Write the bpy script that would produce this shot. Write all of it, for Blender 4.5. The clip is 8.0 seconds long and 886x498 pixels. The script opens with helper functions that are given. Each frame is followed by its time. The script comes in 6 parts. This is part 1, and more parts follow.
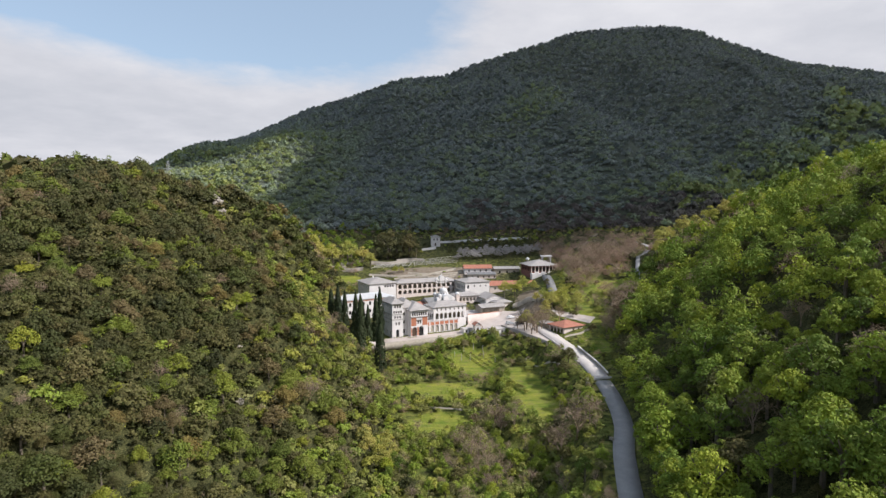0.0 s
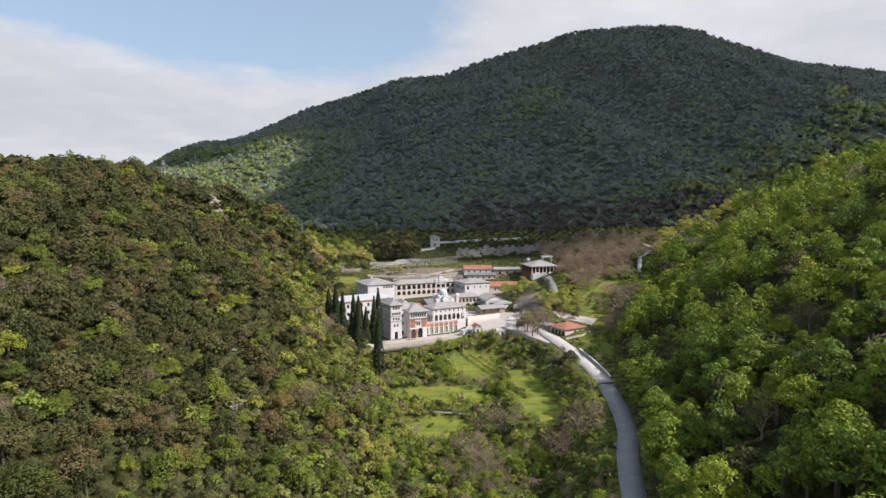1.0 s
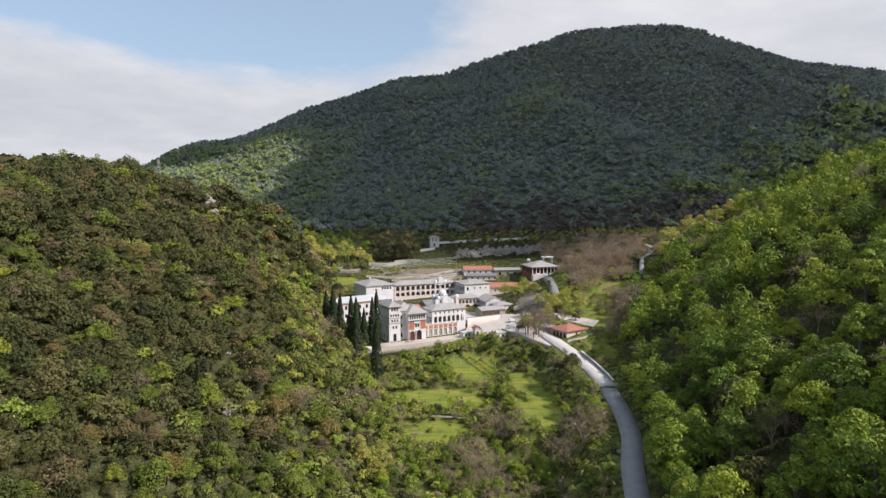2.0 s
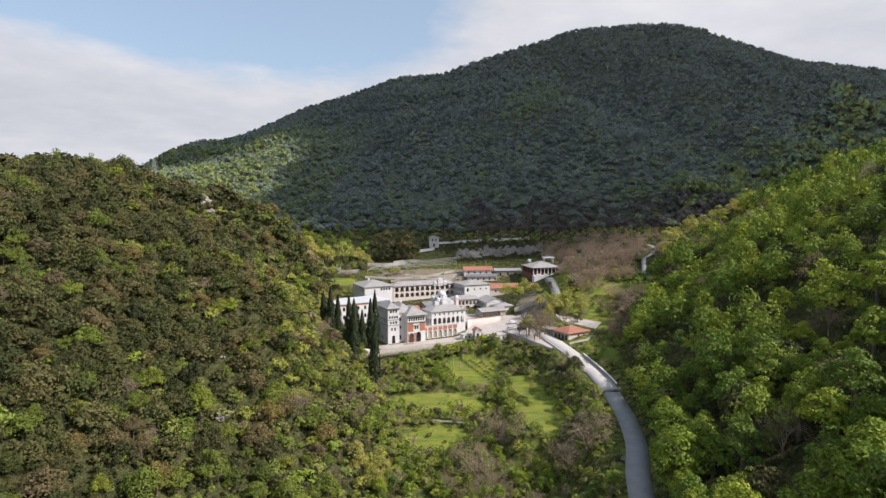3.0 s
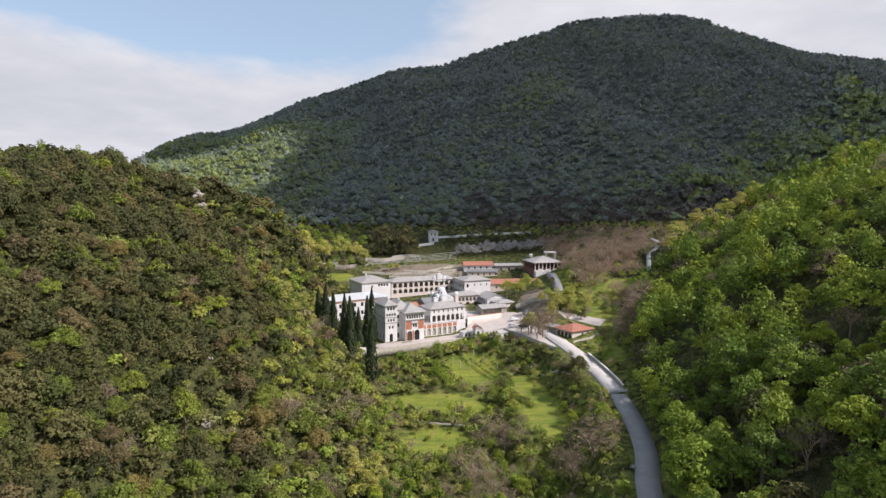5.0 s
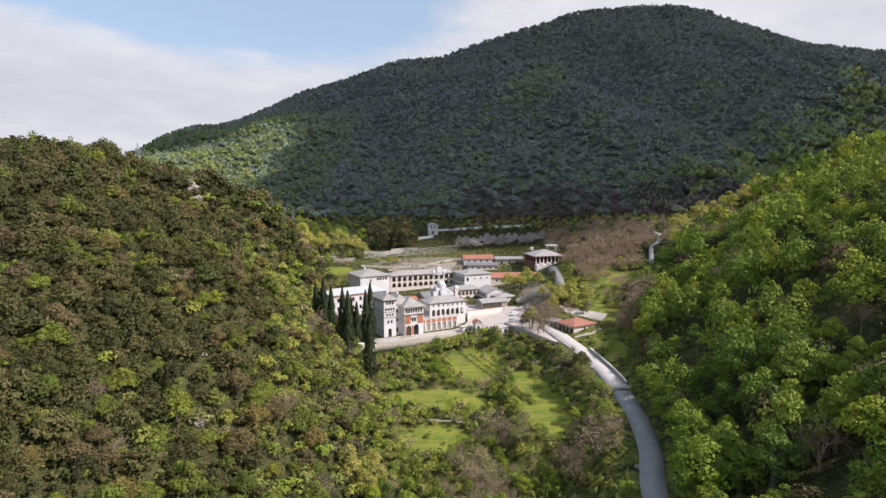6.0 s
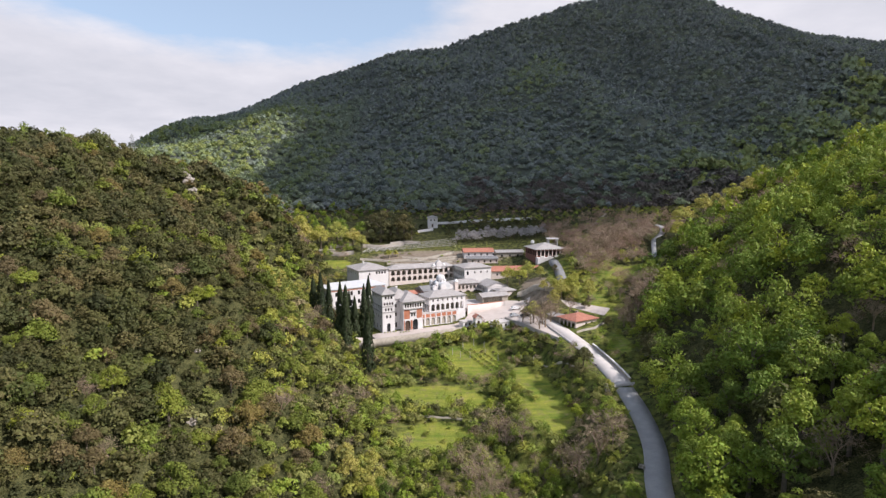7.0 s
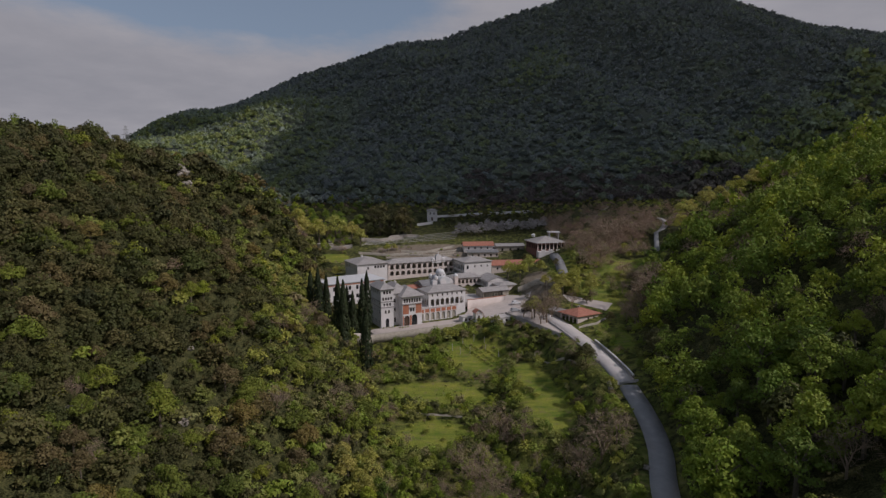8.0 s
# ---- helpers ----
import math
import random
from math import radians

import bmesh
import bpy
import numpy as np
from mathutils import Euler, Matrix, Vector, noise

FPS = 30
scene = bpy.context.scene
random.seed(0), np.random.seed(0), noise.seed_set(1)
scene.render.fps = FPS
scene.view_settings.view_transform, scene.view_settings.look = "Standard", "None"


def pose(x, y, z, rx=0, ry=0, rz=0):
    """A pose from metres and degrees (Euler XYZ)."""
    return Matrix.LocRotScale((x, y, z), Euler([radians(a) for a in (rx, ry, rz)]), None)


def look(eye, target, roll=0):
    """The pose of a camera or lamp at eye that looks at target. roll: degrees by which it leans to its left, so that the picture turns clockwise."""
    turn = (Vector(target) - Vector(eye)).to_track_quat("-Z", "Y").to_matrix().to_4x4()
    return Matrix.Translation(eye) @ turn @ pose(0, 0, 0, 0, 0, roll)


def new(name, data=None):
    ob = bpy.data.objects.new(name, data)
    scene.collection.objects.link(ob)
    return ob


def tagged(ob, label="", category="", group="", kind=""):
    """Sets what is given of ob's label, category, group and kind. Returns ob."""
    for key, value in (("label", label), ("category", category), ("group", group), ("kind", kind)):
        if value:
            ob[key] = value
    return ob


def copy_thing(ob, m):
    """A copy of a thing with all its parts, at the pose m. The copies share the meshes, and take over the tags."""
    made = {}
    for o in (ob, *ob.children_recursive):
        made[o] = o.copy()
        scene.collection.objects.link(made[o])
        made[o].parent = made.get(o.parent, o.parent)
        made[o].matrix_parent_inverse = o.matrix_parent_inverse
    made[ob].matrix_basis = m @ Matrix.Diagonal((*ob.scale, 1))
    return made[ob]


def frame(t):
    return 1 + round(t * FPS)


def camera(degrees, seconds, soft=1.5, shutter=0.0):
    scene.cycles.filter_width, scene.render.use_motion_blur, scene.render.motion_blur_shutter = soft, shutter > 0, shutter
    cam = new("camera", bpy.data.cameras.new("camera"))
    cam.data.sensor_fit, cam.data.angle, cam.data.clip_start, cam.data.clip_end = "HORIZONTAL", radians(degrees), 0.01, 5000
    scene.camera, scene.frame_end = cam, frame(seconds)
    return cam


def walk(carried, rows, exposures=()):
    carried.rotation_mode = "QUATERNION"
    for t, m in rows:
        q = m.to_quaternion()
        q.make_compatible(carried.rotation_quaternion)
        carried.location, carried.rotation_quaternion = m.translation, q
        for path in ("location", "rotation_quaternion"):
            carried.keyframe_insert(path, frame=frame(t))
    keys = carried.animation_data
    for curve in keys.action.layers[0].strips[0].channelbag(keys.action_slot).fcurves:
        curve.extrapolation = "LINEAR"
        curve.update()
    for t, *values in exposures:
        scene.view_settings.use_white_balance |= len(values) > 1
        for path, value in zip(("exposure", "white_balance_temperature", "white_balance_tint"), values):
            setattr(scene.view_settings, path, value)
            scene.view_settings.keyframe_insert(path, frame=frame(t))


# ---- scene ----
cam = camera(75.9, 8.0, soft=1.4)
METRES, EYE, TILT, LEAN, TURN = 33.0, 58.0, -4.2, 0.0, 0.0
ROWS = [
    (0.0, 0.0, 0.0, 0.0, 0.0, 0.0, -0.0),
    (0.5, 0.0041, 0.0605, 0.0048, -0.01, 0.0, 0.0),
    (1.0, 0.0073, 0.1219, 0.0094, -0.01, -0.01, 0.01),
    (1.5, 0.0107, 0.1837, 0.0151, -0.02, -0.02, 0.01),
    (3.0, 0.0175, 0.3713, 0.0314, -0.04, -0.05, 0.02),
    (3.5, 0.0195, 0.4341, 0.0367, -0.03, -0.08, 0.03),
    (4.0, 0.0218, 0.4969, 0.0418, -0.04, -0.18, 0.04),
    (4.5, 0.0237, 0.5597, 0.0464, -0.05, -0.4, 0.05),
    (6.0, 0.0302, 0.7475, 0.0576, -0.06, -1.44, 0.07),
    (6.5, 0.0331, 0.8107, 0.0613, -0.05, -1.82, 0.08),
    (7.0, 0.0355, 0.873, 0.0641, -0.06, -2.18, 0.09),
    (7.5, 0.0376, 0.9348, 0.0679, -0.07, -2.52, 0.1),
    (8.0, 0.0385, 0.9964, 0.0728, -0.08, -2.9, 0.11),
]
walk(cam, [(t, pose(0, 0, EYE, TILT, LEAN, TURN) @ pose(METRES * x, METRES * y, METRES * z, 90 + pitch, roll, yaw)) for t, x, y, z, yaw, pitch, roll in ROWS],
     exposures=[(t, e, 6420, tint) for t, e, tint in ((0.0, 0.08, 11), (4.2, 0.10, 12), (6.0, 0.17, 14), (7.0, 0.22, 15), (7.45, 0.24, 15), (7.6, -0.02, 16), (7.8, -0.50, 16), (8.0, -1.16, 17))])

# ---- world and sun ----
SUN_TO = Vector((0.73, -0.23, 0.70)).normalized()
sun_elevation = math.asin(SUN_TO.z)
sun_rotation = math.atan2(SUN_TO.x, SUN_TO.y)


class Nodes:
    """A short way to write node trees."""

    def __init__(self, tree):
        self.tree = tree
        tree.nodes.clear()

    def add(self, kind, settings=None, **inputs):
        n = self.tree.nodes.new(kind)
        st = settings or {}
        if "operation" in st:
            n.operation = st["operation"]
        if "use_clamp" in st:
            n.use_clamp = st["use_clamp"]
        if "data_type" in st:
            n.data_type = st["data_type"]
        if "attribute_name" in st:
            n.attribute_name = st["attribute_name"]
        for k, v in inputs.items():
            key = int(k[1:]) if k[0] == "i" and k[1:].isdigit() else k.replace("_", " ")
            self.set(n, key, v)
        return n

    def set(self, n, key, v):
        if isinstance(v, bpy.types.NodeSocket):
            self.tree.links.new(v, n.inputs[key])
        elif isinstance(v, bpy.types.Node):
            self.tree.links.new(v.outputs[0], n.inputs[key])
        else:
            n.inputs[key].default_value = v

    def maths(self, op, a, b=0.0, clamp=False):
        return self.add("ShaderNodeMath", {"operation": op, "use_clamp": clamp}, i0=a, i1=b).outputs[0]

    def mix(self, f, a, b):
        n = self.add("ShaderNodeMix", {"data_type": "RGBA"})
        self.set(n, 0, f), self.set(n, 6, a), self.set(n, 7, b)
        return n.outputs[2]

    def ramp(self, f, stops, mode="LINEAR"):
        n = self.add("ShaderNodeValToRGB", {}, i0=f)
        n.color_ramp.interpolation = mode
        el = n.color_ramp.elements
        while len(el) < len(stops):
            el.new(0.5)
        for e, (p, c) in zip(el, stops):
            e.position, e.color = p, (*c, 1)
        return n.outputs[0]

    def noise(self, vec, scale, detail=4.0, rough=0.55):
        n = self.add("ShaderNodeTexNoise", {}, Scale=scale, Detail=detail, Roughness=rough)
        if vec is not None:
            self.set(n, "Vector", vec)
        return n.outputs[0]


def build_world():
    world = bpy.data.worlds.new("sky")
    scene.world = world
    world.use_nodes = True
    k = Nodes(world.node_tree)
    sky = k.add("ShaderNodeTexSky")
    sky.sky_type, sky.sun_disc, sky.sun_elevation, sky.sun_rotation, sky.dust_density = "NISHITA", False, sun_elevation, sun_rotation, 0.6
    co = k.add("ShaderNodeTexCoord").outputs["Generated"]
    sep = k.add("ShaderNodeSeparateXYZ", {}, i0=co)
    x, y, z = sep.outputs
    up = k.maths("ADD", k.maths("MAXIMUM", z, 0.0), 0.16)
    flat = k.add("ShaderNodeCombineXYZ", {}, i0=k.maths("DIVIDE", x, up), i1=k.maths("DIVIDE", y, up), i2=k.maths("MULTIPLY", z, 1.5)).outputs[0]
    big = k.noise(flat, 0.55, 6.0, 0.55)
    fine = k.noise(flat, 3.4, 7.0, 0.62)
    wob = k.maths("ADD", k.maths("MULTIPLY", big, 0.7), k.maths("MULTIPLY", fine, 0.3))
    # the open blue gap low in the sky to the north-west
    ax = k.maths("DIVIDE", k.maths("ADD", x, 0.40), 0.40)
    az = k.maths("DIVIDE", k.maths("SUBTRACT", k.maths("ADD", z, k.maths("MULTIPLY", x, 0.10)), 0.315), 0.135)
    gap = k.maths("SQRT", k.maths("ADD", k.maths("MULTIPLY", ax, ax), k.maths("MULTIPLY", az, az)))
    mask = k.maths("SMOOTH_MIN", 1.0, k.maths("MULTIPLY", k.maths("ADD", k.maths("SUBTRACT", gap, 1.55), k.maths("MULTIPLY", wob, 1.15)), 4.6), clamp=True)
    high = k.maths("MULTIPLY", k.maths("SUBTRACT", z, 0.36), 5.0, clamp=True)
    broken = k.maths("ADD", k.maths("MULTIPLY", k.maths("SUBTRACT", wob, 0.52), 7.0), 0.4, clamp=True)
    mask = k.maths("MULTIPLY", mask, k.maths("ADD", k.maths("SUBTRACT", 1.0, high), k.maths("MULTIPLY", high, broken)))
    cloud = k.ramp(wob, [(0.34, (0.53, 0.55, 0.60)), (0.50, (0.635, 0.645, 0.69)), (0.66, (0.76, 0.76, 0.79))])
    blue = k.add("ShaderNodeVectorMath", {"operation": "SCALE"}, i0=sky, Scale=0.125).outputs[0]
    blue = k.mix(0.42, blue, (0.60, 0.74, 0.88, 1))
    out = k.mix(mask, blue, cloud)
    bg = k.add("ShaderNodeBackground", {}, Color=out, Strength=1.0)
    k.add("ShaderNodeOutputWorld", {}, Surface=bg)


build_world()
sun = new("sun", bpy.data.lights.new("sun", "SUN"))
sun.data.energy, sun.data.angle, sun.data.color = 5.05, radians(0.55), (1.0, 0.94, 0.895)
sun.matrix_world = look(SUN_TO * 400, (0, 0, 0))

# ---- materials ----


def make_mat(name, build):
    m = bpy.data.materials.new(name)
    m.use_nodes = True
    k = Nodes(m.node_tree)
    surf = build(k)
    k.add("ShaderNodeOutputMaterial", {}, Surface=surf)
    return m


def plain(name, a, b, scale=1.0, rough=0.85, bump=0.15, metal=0.0, island=0.0):
    """A mottled surface between colours a and b, with grain and relief at two sizes."""

    def build(k):
        co = k.add("ShaderNodeTexCoord").outputs["Object"]
        n1, n2 = k.noise(co, scale, 5.0), k.noise(co, scale * 9, 4.0)
        f = k.maths("ADD", k.maths("MULTIPLY", n1, 0.65), k.maths("MULTIPLY", n2, 0.35))
        f = k.maths("MULTIPLY", k.maths("SUBTRACT", f, 0.3), 2.4, clamp=True)
        col = k.mix(f, (*a, 1), (*b, 1))
        if island:
            ri = k.add("ShaderNodeObjectInfo").outputs["Random"]
            col = k.add("ShaderNodeHueSaturation", {}, Color=col, Value=k.maths("ADD", 1.0 - island / 2, k.maths("MULTIPLY", ri, island)))
        bp = k.add("ShaderNodeBump", {}, Strength=bump, Distance=0.1, Height=n2)
        return k.add("ShaderNodeBsdfPrincipled", {}, Base_Color=col, Roughness=rough, Metallic=metal, Normal=bp)

    return make_mat(name, build)


def leaf_mat(name, stops, source="object", trans=0.22, coarse=0.9, relief=0.45, uneven=1.0):
    """Leaves: a colour for each tree out of the stops, a little different leaf by leaf."""

    def build(k):
        pick = k.add("ShaderNodeObjectInfo").outputs["Random"] if source == "object" else k.add("ShaderNodeAttribute", {"attribute_name": "tint"}).outputs["Fac"]
        col = k.ramp(pick, stops)
        leaf = k.add("ShaderNodeNewGeometry").outputs["Random Per Island"]
        col = k.add("ShaderNodeHueSaturation", {}, Color=col, Hue=k.maths("ADD", 0.485, k.maths("MULTIPLY", leaf, 0.03)), Value=k.maths("ADD", 0.88, k.maths("MULTIPLY", leaf, 0.24))).outputs[0]
        co = k.add("ShaderNodeTexCoord").outputs["Object"]
        grain = k.maths("ADD", k.maths("MULTIPLY", k.noise(co, 3.2, 2.0, 0.6), 0.55), k.maths("MULTIPLY", k.noise(co, coarse, 3.0, 0.6), 0.45))
        col = k.add("ShaderNodeHueSaturation", {}, Color=col, Value=k.maths("ADD", 1.0 - 0.6 * uneven, k.maths("MULTIPLY", grain, 1.25 * uneven))).outputs[0]
        bp = k.add("ShaderNodeBump", {}, Strength=1.0, Distance=relief, Height=grain)
        d = k.add("ShaderNodeBsdfPrincipled", {}, Base_Color=col, Roughness=0.6, Specular_IOR_Level=0.25, Normal=bp)
        t = k.add("ShaderNodeBsdfTranslucent", {}, Color=col)
        return k.add("ShaderNodeMixShader", {}, i0=trans, i1=d, i2=t)

    return make_mat(name, build)


EVERGREEN = [(0.0, (0.048, 0.055, 0.020)), (0.2, (0.104, 0.100, 0.036)), (0.4, (0.062, 0.074, 0.023)), (0.6, (0.142, 0.122, 0.046)), (0.8, (0.080, 0.098, 0.024)), (1.0, (0.158, 0.142, 0.054))]
SPRING = [(0.0, (0.115, 0.17, 0.030)), (0.3, (0.235, 0.305, 0.036)), (0.55, (0.145, 0.215, 0.032)), (0.8, (0.335, 0.38, 0.040)), (1.0, (0.185, 0.25, 0.044))]
FRESH = [(0.0, (0.12, 0.155, 0.030)), (0.4, (0.19, 0.22, 0.036)), (0.7, (0.15, 0.195, 0.034)), (1.0, (0.32, 0.325, 0.040))]
BRONZE = [(0.0, (0.180, 0.142, 0.055)), (0.5, (0.150, 0.118, 0.058)), (1.0, (0.22, 0.17, 0.050))]
SCRUB = [(0.0, (0.19, 0.22, 0.05)), (0.2, (0.27, 0.27, 0.08)), (0.4, (0.24, 0.32, 0.045)), (0.6, (0.36, 0.36, 0.07)), (0.8, (0.22, 0.26, 0.06)), (1.0, (0.28, 0.235, 0.12))]
# grey and blue in the mountain's leaf colours stand in for haze
FAR_HAZED = [(0.0, (0.098, 0.122, 0.112)), (0.12, (0.126, 0.155, 0.138)), (0.2, (0.196, 0.224, 0.226)), (0.4, (0.222, 0.258, 0.242)), (0.6, (0.226, 0.272, 0.188)), (0.8, (0.228, 0.280, 0.118)), (1.0, (0.265, 0.30, 0.092))]
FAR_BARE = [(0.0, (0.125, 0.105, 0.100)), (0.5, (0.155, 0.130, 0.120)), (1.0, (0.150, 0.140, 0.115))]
TWIGGY = [(0.0, (0.30, 0.205, 0.15)), (0.5, (0.38, 0.26, 0.19)), (1.0, (0.36, 0.28, 0.215))]
YELLOW = [(0.0, (0.36, 0.37, 0.065)), (0.5, (0.45, 0.40, 0.11)), (1.0, (0.33, 0.36, 0.08))]
RED = [(0.0, (0.34, 0.075, 0.055)), (1.0, (0.44, 0.12, 0.085))]
GREYLEAF = [(0.0, (0.36, 0.34, 0.33)), (1.0, (0.50, 0.47, 0.46))]

M_LEAF = {n: leaf_mat("leaves_" + n, s) for n, s in (("evergreen", EVERGREEN), ("spring", SPRING), ("fresh", FRESH), ("bronze", BRONZE), ("scrub", SCRUB), ("yellow", YELLOW), ("grey", GREYLEAF), ("red", RED))}
M_WOOD = {n: leaf_mat("wood_" + n, s, "tint") for n, s in (("evergreen", EVERGREEN), ("spring", SPRING), ("fresh", FRESH), ("bronze", BRONZE), ("scrub", SCRUB), ("twiggy", TWIGGY))}
M_WOOD.update({n: leaf_mat("wood_" + n, s, "tint", uneven=0.45, coarse=0.4) for n, s in (("far", FAR_HAZED), ("far_bare", FAR_BARE))})
M_CYPRESS = leaf_mat("leaves_cypress", [(0.0, (0.022, 0.034, 0.014)), (1.0, (0.036, 0.050, 0.018))], trans=0.15)
M_BARK = plain("bark", (0.09, 0.07, 0.05), (0.20, 0.17, 0.13), 2.0)
M_TWIG = plain("twigs", (0.20, 0.145, 0.095), (0.34, 0.255, 0.18), 1.0)
M_WHITE = plain("white_plaster", (0.60, 0.575, 0.565), (0.75, 0.725, 0.715), 0.25, 0.9, 0.05)
M_CREAM = plain("cream_stone", (0.58, 0.49, 0.445), (0.72, 0.64, 0.595), 0.35, 0.9, 0.15)
M_BRICK = plain("red_brick", (0.36, 0.13, 0.075), (0.50, 0.21, 0.12), 1.2, 0.9, 0.3)
M_SLATE = plain("grey_slate", (0.25, 0.235, 0.225), (0.40, 0.375, 0.36), 0.6, 0.75, 0.5)
M_SLATE_DARK = plain("dark_slate", (0.13, 0.13, 0.135), (0.24, 0.24, 0.24), 0.6, 0.7, 0.5)
M_TILE = plain("red_roof_tiles", (0.28, 0.105, 0.07), (0.43, 0.19, 0.13), 0.8, 0.85, 0.5)
M_LEAD = plain("pale_lead", (0.50, 0.51, 0.52), (0.68, 0.68, 0.68), 0.5, 0.5, 0.1)
M_STONE = plain("rough_stone", (0.24, 0.21, 0.17), (0.46, 0.42, 0.35), 0.8, 0.9, 0.6)
M_ROCK = plain("pale_rock", (0.22, 0.195, 0.165), (0.43, 0.39, 0.34), 0.5, 0.9, 0.8)
M_ROAD = plain("worn_asphalt", (0.22, 0.22, 0.225), (0.33, 0.325, 0.32), 0.35, 0.85, 0.1)
M_CONCRETE = plain("pale_concrete", (0.40, 0.37, 0.35), (0.53, 0.495, 0.475), 0.3, 0.9, 0.1)
M_REDWOOD = plain("dull_red_boards", (0.15, 0.065, 0.05), (0.24, 0.11, 0.085), 1.0)
M_YARD = plain("trodden_yard", (0.40, 0.345, 0.31), (0.53, 0.47, 0.43), 0.3, 0.95, 0.2)
M_WOODWORK = plain("dark_wood", (0.05, 0.03, 0.02), (0.10, 0.06, 0.04), 2.0)
M_METAL = plain("painted_metal", (0.45, 0.46, 0.46), (0.6, 0.6, 0.6), 1.0, 0.5, 0.05, 0.3)


def glass_build(k):
    return k.add("ShaderNodeBsdfPrincipled", {}, Base_Color=(0.02, 0.022, 0.025, 1), Roughness=0.12, Specular_IOR_Level=0.6)


M_PANE = make_mat("window_glass", glass_build)


def ground_build(k):
    co = k.add("ShaderNodeTexCoord").outputs["Object"]
    n1, n2, n3 = k.noise(co, 0.11, 5.0), k.noise(co, 0.5, 5.0), k.noise(co, 3.0, 4.0)
    rows = k.add("ShaderNodeMapping", {}, Vector=co, Rotation=(0, 0, 0.12), Scale=(0.12, 0.62, 0.3)).outputs[0]
    n4 = k.noise(rows, 1.0, 3.0)
    brush = k.add("ShaderNodeAttribute", {"attribute_name": "brush"}).outputs["Fac"]
    litter = k.maths("MULTIPLY", k.maths("SUBTRACT", k.maths("ADD", k.maths("MULTIPLY", n2, 0.4), k.maths("MULTIPLY", n3, 0.6)), 0.40), 5.0, clamp=True)
    soil = k.mix(litter, (0.020, 0.025, 0.010, 1), (0.105, 0.105, 0.042, 1))
    soil = k.mix(brush, soil, k.mix(n1, (0.075, 0.088, 0.070, 1), (0.13, 0.145, 0.115, 1)))
    f = k.maths("ADD", k.maths("MULTIPLY", n1, 0.5), k.maths("MULTIPLY", n4, 0.5))
    f = k.maths("MULTIPLY", k.maths("SUBTRACT", f, 0.38), 4.2, clamp=True)
    grass = k.mix(f, (0.105, 0.17, 0.022, 1), (0.31, 0.305, 0.055, 1))
    grass = k.mix(k.maths("MULTIPLY", k.maths("SUBTRACT", n3, 0.42), 2.4, clamp=True), grass, (0.085, 0.12, 0.026, 1))
    dry = k.maths("MULTIPLY", k.maths("SUBTRACT", n2, 0.53), 4.0, clamp=True)
    grass = k.mix(dry, grass, (0.21, 0.175, 0.085, 1))
    bare = k.mix(n2, (0.13, 0.105, 0.075, 1), (0.30, 0.25, 0.195, 1))
    m = k.add("ShaderNodeAttribute", {"attribute_name": "meadow"}).outputs["Fac"]
    b = k.add("ShaderNodeAttribute", {"attribute_name": "bare"}).outputs["Fac"]
    m = k.maths("MULTIPLY", k.maths("ADD", k.maths("SUBTRACT", m, 0.8), k.maths("MULTIPLY", n2, 0.8)), 4.0, clamp=True)
    b = k.maths("MULTIPLY", k.maths("ADD", k.maths("SUBTRACT", b, 0.9), n2), 4.0, clamp=True)
    col = k.mix(b, k.mix(m, soil, grass), bare)
    bp = k.add("ShaderNodeBump", {}, Strength=0.8, Distance=0.5, Height=n3)
    return k.add("ShaderNodeBsdfPrincipled", {}, Base_Color=col, Roughness=0.95, Specular_IOR_Level=0.1, Normal=bp)


M_GROUND = make_mat("ground", ground_build)

# ---- the lie of the land ----


def curve(x, xs, ys):
    """A smooth line through a few knots."""
    x = np.clip(np.asarray(x, float), xs[0], xs[-1])
    xs, ys = np.asarray(xs, float), np.asarray(ys, float)
    s = np.diff(ys) / np.diff(xs)
    a, b = s[1:], s[:-1]
    m = np.concatenate(([s[0]], np.where(a * b > 0, 2 * a * b / np.where(a * b > 0, a + b, 1), 0), [s[-1]]))
    i = np.clip(np.searchsorted(xs, x) - 1, 0, len(xs) - 2)
    h = xs[i + 1] - xs[i]
    t = (x - xs[i]) / h
    return ys[i] * (1 + 2 * t) * (1 - t) ** 2 + m[i] * h * t * (1 - t) ** 2 + ys[i + 1] * t * t * (3 - 2 * t) + m[i + 1] * h * t * t * (t - 1)


def step01(a, b, x):
    t = np.clip((np.asarray(x, float) - a) / (b - a), 0, 1)
    return t * t * (3 - 2 * t)


def soft(d, w):
    return w * np.log1p(np.exp(np.clip(d / w, -40, 40)))


_waves = np.random.RandomState(7)
WAVES = [(_waves.uniform(-1, 1, 2), _waves.uniform(0, 6.28)) for _ in range(18)]


def rumple(x, y, size):
    """Gentle unevenness of about one unit, with bumps of that size."""
    z = 0
    for i, (d, p) in enumerate(WAVES):
        z = z + np.sin((x * d[0] + y * d[1]) * 6.28 / size * (0.6 + 0.16 * i) + p) / (1 + 0.25 * i)
    return z / 2.5


